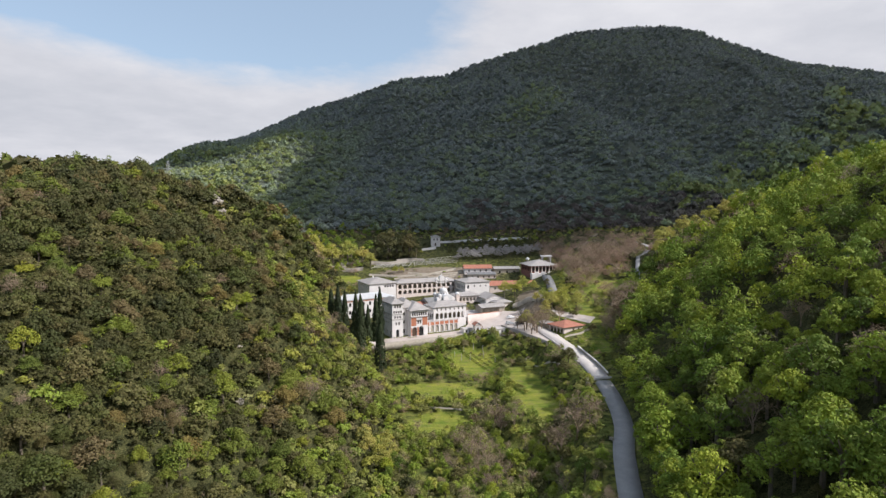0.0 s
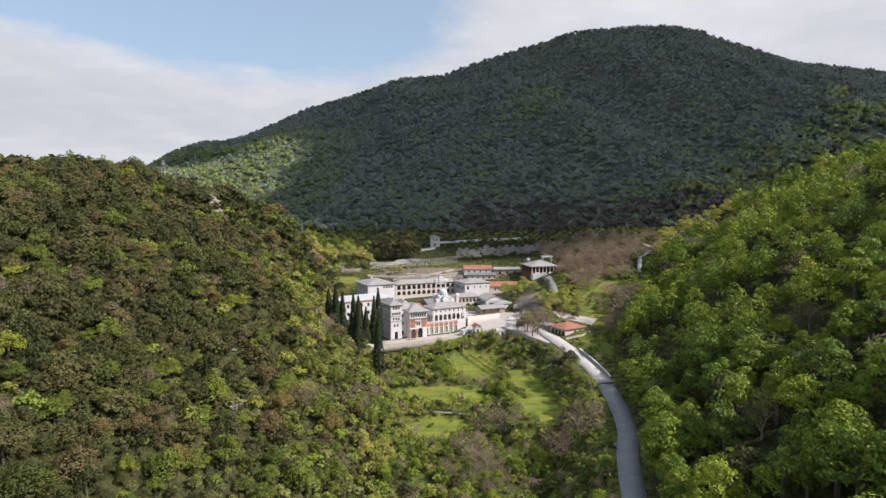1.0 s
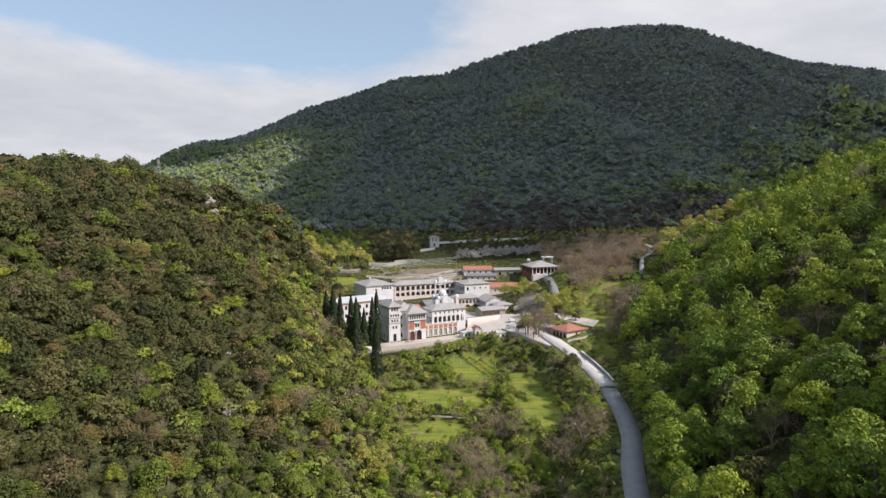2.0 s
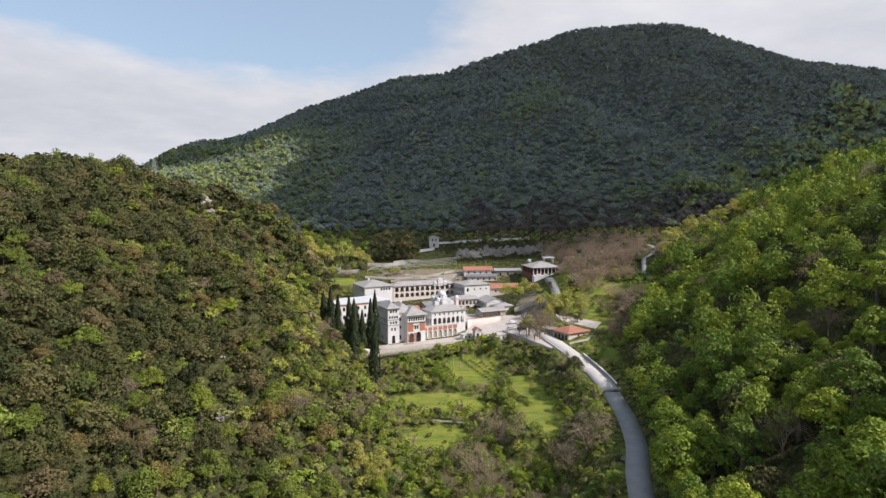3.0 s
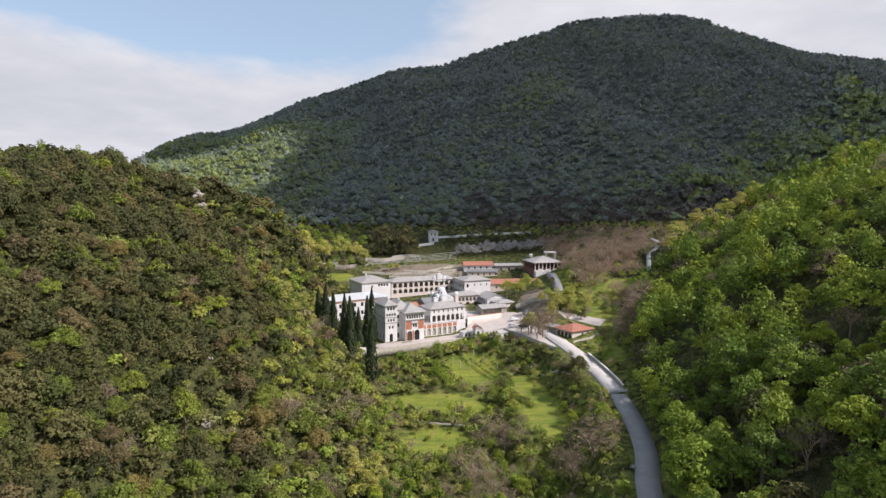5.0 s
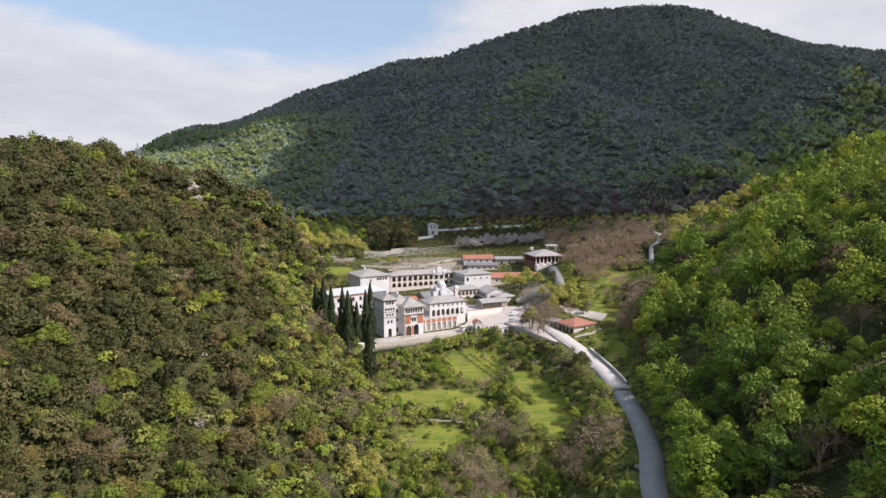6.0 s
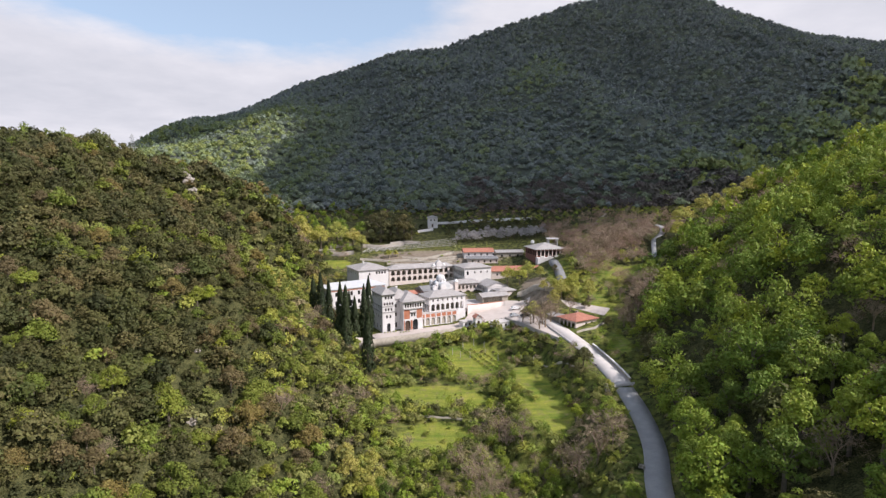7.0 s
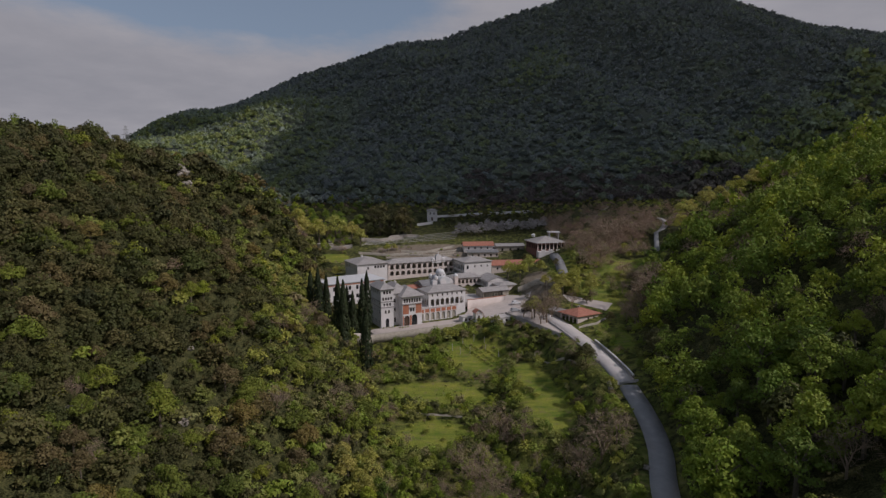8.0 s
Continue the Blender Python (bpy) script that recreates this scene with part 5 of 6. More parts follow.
def gather():
    """All trees of the slopes and the valley: place, kind, size."""
    out = []
    # left slope and valley side
    x, y, r = scatter(3, -200, 20, -50, 350, 4.75)
    xl, _ = feet(y)
    keep = x < xl + 2
    x, y = x[keep], y[keep]
    low = step01(-48, -6, x - feet(y)[0])
    pick = 0.12 + 0.75 * r.uniform(0, 1, len(x)) + 0.34 * rumple(x, y, 30) + 0.72 * low + 0.07 * (1 - step01(150, 190, y))
    kind = np.where(pick < 0.69, 0, np.where(pick < 0.78, 2, np.where(pick < 1.0, 1, 3)))
    kind[r.uniform(0, 1, len(x)) < 0.035] = 4
    bright = (y > 150) & (y <= 200) & (x - feet(y)[0] > -22) & (kind == 0) & (r.uniform(0, 1, len(x)) < 0.6)
    bright |= (y > 200) & (y < 275) & (x - feet(y)[0] > -38) & (kind == 0) & (r.uniform(0, 1, len(x)) < 0.75)
    kind = np.where(bright, np.where(r.uniform(0, 1, len(x)) < 0.5, 5, 3), kind)
    kind = np.where(kind == 1, 5, kind)
    scale = (0.72 + 0.75 * r.uniform(0, 1, len(x)) ** 1.6) * np.where(kind == 5, 0.9, 1.0) * np.where(kind == 3, 1.5, 1.0)
    out.append((x, y, kind, scale))
    # small bushes between the larger trees
    x, y, r = scatter(13, -200, 20, 60, 320, 3.0)
    keep = x < feet(y)[0] + 2
    x, y = x[keep], y[keep]
    kind = np.where(r.uniform(0, 1, len(x)) < 0.82, 0, 3)
    out.append((x, y, kind, r.uniform(0.40, 0.55, len(x)) * np.where(kind == 3, 1.6, 1.0)))
    # right slope
    x, y, r = scatter(4, 24, 300, -50, 420, 6.1)
    _, xr = feet(y)
    keep = (x > xr) & (np.abs(x - curve(y, *ROAD_X)) > 5.2) & ~((y > 303) & (x < 168))
    x, y = x[keep], y[keep]
    pick = r.uniform(0, 1, len(x)) + 0.15 * rumple(x, y, 30)
    kind = np.where(pick < 0.76, 1, np.where(pick < 0.88, 0, 4))
    out.append((x, y, kind, (0.85 + 1.15 * r.uniform(0, 1, len(x)) ** 1.5) * np.where(kind == 4, 1.2, 1.0) * np.where(kind == 0, 0.8, 1.0)))
    x, y, r = scatter(14, 24, 300, 60, 400, 5.2)
    keep = (x > feet(y)[1] - 1) & (np.abs(x - curve(y, *ROAD_X)) > 5.0)
    x, y = x[keep], y[keep]
    kind = np.where(r.uniform(0, 1, len(x)) < 0.4, 1, 0)
    out.append((x, y, kind, r.uniform(0.34, 0.5, len(x))))
    # tall trees that shade the road
    y = np.arange(40.0, 188, 4.6)
    r = np.random.RandomState(21)
    x = curve(y, *ROAD_X) + 6.2 + r.uniform(-0.5, 1.6, len(y))
    out.append((x, y, np.full(len(y), 1), r.uniform(1.0, 1.45, len(y))))
    # valley floor
    x, y, r = scatter(5, -50, 80, -50, 252, 2.5)
    xl, xr = feet(y)
    keep = (x > xl + 1) & (x < xr + 1) & (r.uniform(0, 1, len(x)) < 0.74)
    x, y = x[keep], y[keep]
    pick = r.uniform(0, 1, len(x)) + 0.25 * rumple(x, y, 25)
    kind = np.where(pick < 0.60, 3, np.where(pick < 0.80, 1, np.where(pick < 0.88, 0, 4)))
    out.append((x, y, kind, r.uniform(0.7, 1.55, len(x)) * np.where(x > 35, 0.75, 1.0) * np.where(kind == 1, 0.5, 1.0) * np.where(kind == 4, 0.62, 1.0) * np.where(kind == 0, 0.55, 1.0)))
    # brown thicket and bushes up the valley on the right
    x, y, r = scatter(6, 40, 150, 250, 402, 3.3)
    _, xr = feet(y)
    keep = (x < xr + 1) & (x > np.where(y > 292, 65.0, 80.0)) & ~((np.abs(y - 297) < 8) & (x > 80) & (x < 108))
    x, y = x[keep], y[keep]
    pick = r.uniform(0, 1, len(x)) + 0.25 * rumple(x, y, 40) + 0.35 * (1 - step01(272, 290, y))
    thin = (y < 376) | (r.uniform(0, 1, len(x)) < 0.35)
    x, y, pick = x[thin], y[thin], pick[thin]
    kind = np.where(pick < 0.72, 4, np.where(pick < 1.0, 3, 0))
    out.append((x, y, kind, r.uniform(0.8, 1.7, len(x)) * np.where(kind == 0, 0.6, 1.0)))
    x, y, r = scatter(16, 44, 80, 258, 336, 3.6)
    keep = r.uniform(0, 1, len(x)) < 0.34
    x, y = x[keep], y[keep]
    kind = np.where(r.uniform(0, 1, len(x)) < 0.7, 3, 4)
    out.append((x, y, kind, r.uniform(0.7, 1.3, len(x)) * np.where(kind == 4, 0.6, 1.0)))
    # gardens and thickets in front of the mountain
    x, y, r = scatter(7, -130, 240, 330, 452, 4.4)
    keep = ((rumple(x, y, 70) > -0.25) | (y > 420)) & ~((x > -52) & (x < 78) & (y > 338) & (y < 413))
    x, y = x[keep], y[keep]
    pick = r.uniform(0, 1, len(x)) + 0.2 * rumple(x, y, 50)
    kind = np.where(pick < 0.40, np.where(x < -45, 1, np.where(y > 416, 3, 0)), np.where(pick < 0.72, 3, 4))
    out.append((x, y, kind, r.uniform(0.5, 0.9, len(x)) * np.where(kind == 3, 1.3, 1.0)))
    # dark bushes of the walled garden
    x, y, r = scatter(17, -22, 76, 388, 426, 3.4)
    line = 407 + 0.27 * (x + 18)
    keep = (y < line - 2) & (y > 389 + 0.16 * (x + 10)) & (r.uniform(0, 1, len(x)) < 0.8) & (np.hypot(x + 5, y - 399) > 9)
    x, y = x[keep], y[keep]
    kind = np.where(r.uniform(0, 1, len(x)) < 0.75, 0, 3)
    out.append((x, y, kind, r.uniform(0.42, 0.62, len(x)) * np.where(kind == 3, 1.6, 1.0)))
    return [np.concatenate(q) for q in zip(*out)]


def plant_slopes():
    x, y, kind, scale = gather()
    r = np.random.RandomState(12)
    tint = r.uniform(0, 1, len(x))
    z = ground(x, y)
    # land the camera can see; only here trees are planted singly and finely leaved
    in_view = (np.abs(x) < 0.8 * y + 10) & (y > (50 - z) / 0.57) & (x > -172)
    zone = np.where(in_view, 0, np.where((np.abs(x - 5) < 80) & (y > -45) & (y < 105), 1, 2))
    near = np.where(in_view, y + 0.25 * np.abs(x), 1e6)
    single = np.zeros(len(x), bool)
    for j, most in enumerate((170, 230, 70, 100, 80, 90)):
        idx = np.flatnonzero((kind == j) & ((scale > 0.5) | (j == 3) | (y < 150)))
        idx = idx[np.argsort(near[idx])][:most]
        idx = idx[near[idx] < 1e5]
        single[idx] = True
        for i in idx:
            plant(NAMES[j], x[i], y[i], scale[i], r.uniform(0, 360), int(i))
    # the rest, joined; leaves coarser with the distance, coarsest out of the camera's view
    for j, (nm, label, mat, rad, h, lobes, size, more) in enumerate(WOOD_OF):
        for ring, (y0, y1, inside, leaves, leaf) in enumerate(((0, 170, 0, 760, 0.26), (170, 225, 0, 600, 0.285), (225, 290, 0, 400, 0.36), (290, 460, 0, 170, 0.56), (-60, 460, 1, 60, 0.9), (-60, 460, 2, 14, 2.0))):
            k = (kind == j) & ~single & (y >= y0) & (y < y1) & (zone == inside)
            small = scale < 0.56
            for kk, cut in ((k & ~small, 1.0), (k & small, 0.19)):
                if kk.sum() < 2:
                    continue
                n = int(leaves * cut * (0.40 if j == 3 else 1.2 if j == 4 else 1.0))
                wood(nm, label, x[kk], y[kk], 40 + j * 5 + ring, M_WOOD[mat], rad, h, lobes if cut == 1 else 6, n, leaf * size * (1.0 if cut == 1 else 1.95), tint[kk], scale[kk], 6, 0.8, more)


plant_slopes()


def plant_mountain():
    x, y, r = scatter(8, -700, 1000, 440, 1072, 5.3, 0.8)
    # only the wedge of mountain that the camera sees
    keep = (x > -0.60 * y - 40) & (x < 0.80 * y + 30)
    x, y = x[keep], y[keep]
    size = 0.5 + 0.9 * r.uniform(0, 1, len(x)) ** 1.3
    # from haze-tinted grey green high up to fresh green lower down, along one fold and on the sunlit western flank; the
    # eastern foothill has large trees
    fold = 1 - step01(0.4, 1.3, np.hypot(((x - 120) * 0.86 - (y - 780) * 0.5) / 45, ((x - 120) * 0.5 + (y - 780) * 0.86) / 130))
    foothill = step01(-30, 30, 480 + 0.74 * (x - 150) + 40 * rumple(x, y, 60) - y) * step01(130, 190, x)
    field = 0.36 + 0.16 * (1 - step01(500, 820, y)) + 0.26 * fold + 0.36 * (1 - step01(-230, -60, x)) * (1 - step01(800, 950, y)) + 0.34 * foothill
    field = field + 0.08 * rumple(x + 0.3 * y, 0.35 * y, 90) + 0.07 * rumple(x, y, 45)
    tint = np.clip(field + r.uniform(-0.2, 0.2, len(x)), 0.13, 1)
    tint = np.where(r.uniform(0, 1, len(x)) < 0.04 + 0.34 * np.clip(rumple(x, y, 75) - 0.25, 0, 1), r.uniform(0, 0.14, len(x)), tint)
    # tint held greener across the sun patch, so its colour follows the light
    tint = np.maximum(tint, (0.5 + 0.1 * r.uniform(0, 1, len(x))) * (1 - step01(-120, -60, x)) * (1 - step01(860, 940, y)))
    size = size * (1 + foothill * r.uniform(0.1, 1.3, len(x)))
    bare = (x > 20) & (x < 250) & (y < 500 + 14 * rumple(x, y, 40)) & (r.uniform(0, 1, len(x)) < 0.75)
    keep = r.uniform(0, 1, len(x)) > 0.5 * foothill
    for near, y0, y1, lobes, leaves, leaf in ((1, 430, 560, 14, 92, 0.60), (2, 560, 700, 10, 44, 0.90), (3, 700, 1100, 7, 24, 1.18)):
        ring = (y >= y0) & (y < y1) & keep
        for k, mat, label in ((~bare, "far", "dense woodland covering the mountain, its grey green tinted for haze"), (bare, "far_bare", "leafless brown woodland at the mountain's foot")):
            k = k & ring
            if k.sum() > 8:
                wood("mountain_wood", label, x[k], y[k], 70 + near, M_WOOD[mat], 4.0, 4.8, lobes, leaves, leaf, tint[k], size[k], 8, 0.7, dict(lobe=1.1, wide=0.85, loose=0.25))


plant_mountain()


def cypress_shape(seed, h=17.0, rad=1.6, n=1500):
    r = np.random.RandomState(seed)
    t = r.uniform(0.03, 1, n)
    prof = rad * np.minimum(1, t * 9) * (1 - t ** 1.7) ** 0.8 * (1 + 0.12 * np.sin(t * 23 + seed))
    a = r.uniform(0, 6.283, n)
    d = np.stack([np.cos(a), np.sin(a), np.full(n, 0.25)], 1)
    q = r.uniform(0.75, 1.08, n)
    p = np.stack([np.cos(a) * prof * q, np.sin(a) * prof * q, t * h], 1)
    up = np.stack([-np.cos(a) * 0.15, -np.sin(a) * 0.15, np.ones(n)], 1) + r.normal(size=(n, 3)) * 0.22
    b = np.cross(up, d)
    b /= np.linalg.norm(b, axis=1)[:, None]
    sz = 0.36 * r.uniform(0.6, 1.3, n)[:, None]
    v = np.stack([p - up * sz, p - b * sz * 0.5, p + up * sz, p + b * sz * 0.5], 1).reshape(-1, 3)
    return v, np.arange(n * 4).reshape(n, 4)


def plant_cypresses():
    src = []
    for i in range(3):
        own = thing("cypress", pose(0, 0, -900), "tall narrow dark green cypress beside the monastery", "tree", "cypresses")
        s = Shape()
        s.tube((0, 0, -0.8), (0, 0, 15), 0.25, 0.05, 6)
        s.part("trunk", M_BARK, own)
        v, f = cypress_shape(5 + i)
        c = new("crown", array_mesh("crown", v, f, [M_CYPRESS]))
        c.parent = own
        src.append(own)
    spots = [(-25.0, 222.5, 1.36, 1.65), (-34.0, 231.5, 1.42, 1.6), (-36.4, 234.0, 1.38, 1.5), (-32.2, 241, 1.22, 1.45), (-29.4, 246, 1.35, 1.5), (-28.0, 249.5, 1.35, 1.4), (-45.0, 241, 1.22, 1.45), (-42.6, 244, 1.2, 1.35), (-48.5, 244, 1.0, 1.3), (-35.5, 248, 1.15, 1.4)]
    for i, (x, y, s, w) in enumerate(spots):
        ob = src[i] if i < 3 else copy_thing(src[i % 3], Matrix())
        ob.matrix_basis = pose(x, y, gz(x, y) - 0.2, 0, 0, 50 * i) @ Matrix.Diagonal((w, w, s, 1))


plant_cypresses()


def plant_named():
    """Single trees and bushes that stand out."""
    spots = [("yellow_tree", 38, 297, 1.25), ("yellow_tree", 33, 304, 1.2), ("yellow_tree", 43, 305, 1.15), ("yellow_tree", 48, 298, 0.9), ("yellow_tree", 38, 316, 0.8), ("yellow_tree", 46, 318, 0.8), ("yellow_tree", 52, 268, 1.2), ("yellow_tree", 48, 264, 0.95), ("yellow_tree", 57, 270, 1.0), ("dark_tree", 55, 299, 0.6),
             ("yellow_tree", -30, 355, 0.8), ("yellow_tree", -26, 357, 0.6), ("yellow_tree", 128, 331, 1.75), ("yellow_tree", 134, 336, 1.5), ("yellow_tree", 143, 338, 1.7), ("yellow_tree", 151, 340, 1.55), ("yellow_tree", 160, 341, 1.9), ("yellow_tree", 169, 343, 1.7), ("yellow_tree", 124, 325, 1.1), ("bare_tree", 178, 340, 2.2), ("yellow_tree", 186, 336, 1.3), ("yellow_tree", 120, 318, 1.0),
             ("bare_tree", 38.5, 256, 1.2), ("bare_tree", 79, 251, 2.6), ("bare_tree", 85, 258, 2.5), ("bare_tree", 75, 245, 1.9), ("bare_tree", 90, 266, 2.2), ("bare_tree", 23, 178, 1.1), ("bare_tree", 19, 182, 1.0), ("bare_tree", 25, 184, 0.9), ("bare_tree", 36, 167, 1.2), ("bare_tree", 33, 172, 1.1), ("bare_tree", 41, 172, 1.0),
             ("bare_tree", -68, 372, 1.6), ("bare_tree", -55, 352, 1.0),
             ("evergreen_oak", 46.0, 205, 1.05), ("evergreen_oak", 44.0, 201, 0.85), ("evergreen_oak", 42.5, 209, 0.8), ("broadleaf_tree", 22, 209, 0.55), ("broadleaf_tree", 24.5, 213, 0.5), ("evergreen_oak", 21, 205, 0.55), ("broadleaf_tree", 40, 234, 0.5), ("shrub", 30, 240, 0.7), ("evergreen_oak", 31, 235, 0.5), ("evergreen_oak", 37, 231, 0.6)]
    spots += [("yellow_tree", -82, 372, 2.21), ("yellow_tree", -72, 368, 2.08), ("yellow_tree", -63, 374, 2.34), ("yellow_tree", -53, 372, 1.82), ("yellow_tree", -47, 366, 1.30), ("broadleaf_tree", -76, 380, 1.56), ("broadleaf_tree", -50, 386, 1.69), ("broadleaf_tree", -63, 388, 1.82), ("dark_tree", -62, 399, 1.56)]
    spots += [("evergreen_oak", -50 + 3.6 * i, 264 + 2.2 * (i % 3), 0.75 + 0.1 * (i % 2)) for i in range(5)] + [("dark_tree", -58, 270, 0.7), ("evergreen_oak", -56, 262, 0.9)]
    spots += [("dark_tree", -46 + 4.6 * i, 385 + 3 * math.sin(i * 2.1), 1.5 + 0.25 * (i % 3)) for i in range(7)] + [("dark_tree", -42 + 5 * i, 394, 1.75) for i in range(5)] + [("evergreen_oak", -46 + 4.2 * i, 380.5 + 1.5 * (i % 2), 1.1) for i in range(7)]
    spots += [("olive_tree", 10 + 4.6 * i + 1.8 * k, 380 + 7 * k + 0.95 * i + 1.5 * math.sin(i * 1.7 + k), 1.3 + 0.16 * ((i + k) % 3)) for k in range(2) for i in range(13)]
    spots += [("shrub", -3.5, 190, 0.7), ("shrub", 1.5, 186, 0.55), ("shrub", 6, 184, 0.8), ("shrub", -8, 193, 0.6), ("shrub", 3, 193, 0.45), ("bare_tree", 12, 196, 0.75), ("bare_tree", 16, 190, 0.9), ("bare_tree", 15, 184, 0.8), ("yellow_tree", -14, 182, 0.45), ("yellow_tree", -20, 172, 0.6), ("yellow_tree", -24, 164, 0.6)]
    spots += [("bare_tree", 17.4, 186.8, 1.75), ("bare_tree", 19.5, 187, 1.1), ("bare_tree", 10.9, 169.4, 1.5), ("bare_tree", 13.5, 165, 1.4), ("bare_tree", 7.5, 165, 1.4), ("bare_tree", 5.2, 173.5, 1.3), ("bare_tree", 39.2, 161.5, 2.1), ("bare_tree", 34.5, 160, 1.6), ("bare_tree", 43.2, 163, 1.5), ("bare_tree", 30, 168, 1.1), ("bare_tree", 42.9, 208.4, 1.0), ("bare_tree", 45, 214, 0.9),
              ("broadleaf_tree", 29.6, 163.3, 0.72), ("broadleaf_tree", 26, 160, 0.55), ("yellow_tree", -16.7, 166.6, 0.95), ("yellow_tree", -20, 170, 0.75), ("yellow_tree", -17, 161, 0.8), ("broadleaf_tree", -9, 170, 0.5), ("broadleaf_tree", -5, 166, 0.55), ("broadleaf_tree", -7, 173, 0.45),
              ("bronze_oak", -45.7, 150, 1.25), ("bronze_oak", -45.7, 160.2, 1.3), ("bronze_oak", -75.8, 188.2, 1.15), ("broadleaf_tree", -58, 131.4, 0.8), ("broadleaf_tree", -57.8, 137.4, 0.75), ("broadleaf_tree", -52, 134, 0.7), ("broadleaf_tree", -68.1, 194.9, 0.85), ("yellow_tree", -99, 178, 0.8), ("broadleaf_tree", -88, 150, 0.6),
              ("shrub", 62, 226, 0.8), ("shrub", 66, 232, 1.0), ("shrub", 60, 214, 0.8), ("bare_tree", 70, 240, 1.4), ("bare_tree", 72, 236, 1.1)]
    spots += [("shrub", 22 + 0.8 * i, 214 - 1.5 * i, 0.6 + 0.25 * (i % 3)) for i in range(11)]
    spots += [("evergreen_oak", -61, 284.6, 1.3), ("yellow_tree", -57, 283, 0.9), ("yellow_tree", -56, 271, 0.9), ("evergreen_oak", -59, 299, 1.2), ("evergreen_oak", -64, 292, 1.4), ("shrub", -51, 279, 1.4), ("shrub", -50, 294, 1.3), ("shrub", -48, 300, 1.2), ("evergreen_oak", -55, 306, 1.0), ("yellow_tree", -53, 318, 0.9), ("shrub", -58, 326, 1.2), ("shrub", -52, 330, 1.0), ("evergreen_oak", -66, 318, 1.2),
              ("bare_tree", -45.9, 225.5, 1.3), ("bare_tree", -45, 234, 1.3), ("bare_tree", -46, 217, 1.1), ("bare_tree", -41, 228, 1.0), ("bare_tree", -37, 222, 0.9), ("bare_tree", 38.5, 243, 1.55), ("bare_tree", 44, 250, 1.6), ("bare_tree", 40.5, 247.5, 1.5), ("bare_tree", 36.2, 249.5, 1.4), ("bare_tree", 47.5, 255, 1.3), ("bare_tree", 33.5, 253, 1.2), ("bare_tree", 52.6, 254, 1.2), ("yellow_tree", 47, 262, 0.7), ("yellow_tree", 40, 234.5, 0.45), ("shrub", 30, 252, 1.0), ("evergreen_oak", 31, 246, 0.6), ("shrub", 34, 241, 0.9), ("evergreen_oak", 36, 236, 0.55)]
    spots += [("bare_tree", x, y, q) for x, y, q in ((74, 309, 2.3), (80, 316, 2.6), (87, 322, 2.5), (72, 322, 2.0), (95, 329, 2.4), (83, 331, 2.2), (103, 322, 2.1), (76, 300, 1.8), (91, 338, 2.2), (100, 341, 2.3), (70, 313, 1.7), (110, 335, 2.0))]
    spots += [("yellow_tree", x, y, q) for x, y, q in ((-22.1, 165.2, 0.95), (-17.6, 172.3, 0.8), (-19, 162.5, 0.9), (-24.3, 170, 0.85))]
    spots += [("broadleaf_tree", x, y, q) for x, y, q in ((-10.2, 178.2, 0.42), (-5.8, 173.1, 0.5), (-2.6, 166.6, 0.5), (-7.8, 164.5, 0.55), (-1.2, 175.4, 0.42), (-12.5, 171, 0.48), (39.2, 184.6, 0.7), (45.2, 171.4, 0.75), (29.5, 166.6, 0.72), (38.8, 193, 0.6), (42.5, 178, 0.6))]
    spots += [("bare_tree", x, y, q) for x, y, q in ((-23.5, 196.6, 1.2), (-25, 184, 1.3), (-21.7, 210, 1.1), (-28.5, 190, 1.2))] + [("red_shrub", -48.3, 200.5, 1.0), ("red_shrub", -46.6, 202, 0.6)]
    spots += [("yellow_tree", 37.5, 251, 1.2), ("bare_tree", 41, 244.5, 2.0), ("yellow_tree", 63, 266, 1.1), ("yellow_tree", 58, 274, 1.2), ("yellow_tree", 52, 273, 1.2), ("broadleaf_tree", 99, 291, 0.8)]
    band = random.Random(77)
    for i in range(60):
        y = band.uniform(176, 234)
        x = float(feet(y)[0]) - band.uniform(2, 24)
        spots.append((("shrub", "shrub", "yellow_tree", "shrub", "bare_tree", "broadleaf_tree")[i % 6], x, y, band.uniform(0.7, 1.1) * (1.5 if i % 6 in (0, 1, 3) else 0.7)))
    for i in range(9):
        x, y, _ = loc(0.6 + 1.15 * i, -0.9 if i < 5 else -3.3)
        spots.append(("shrub", x, y, 0.30))
    spots += [("yellow_tree", -98, 378, 2.16), ("yellow_tree", -92, 371, 1.92), ("yellow_tree", -88, 384, 2.28), ("broadleaf_tree", -104, 386, 2.16), ("yellow_tree", -84, 364, 1.44), ("broadleaf_tree", -95, 363, 1.56), ("yellow_tree", -78, 356, 1.20), ("yellow_tree", -110, 376, 2.04)]
    spots += [("yellow_tree", x, y, q) for x, y, q in ((-52, 225, 0.8), (-55, 232, 0.9), (-50, 240, 0.75), (-54, 248, 0.9), (-58, 255, 0.95), (-55, 262, 0.8), (-60, 268, 0.9), (-62, 240, 0.9), (-60, 250, 0.85), (-48, 231, 0.7), (-65, 258, 0.95), (-66, 246, 0.9), (-50, 218, 0.7), (-45, 212, 0.7))]
    spots += [("evergreen_oak", x, y, q) for x, y, q in ((68, 206, 1.3), (70, 213, 1.2), (72, 220, 1.3), (74, 228, 1.2), (77, 236, 1.2), (66, 199, 1.2))]
    lawn = random.Random(9)
    spots += [("shrub", lawn.uniform(-62, -45), lawn.uniform(282, 334), lawn.uniform(0.8, 1.4)) for i in range(16)]
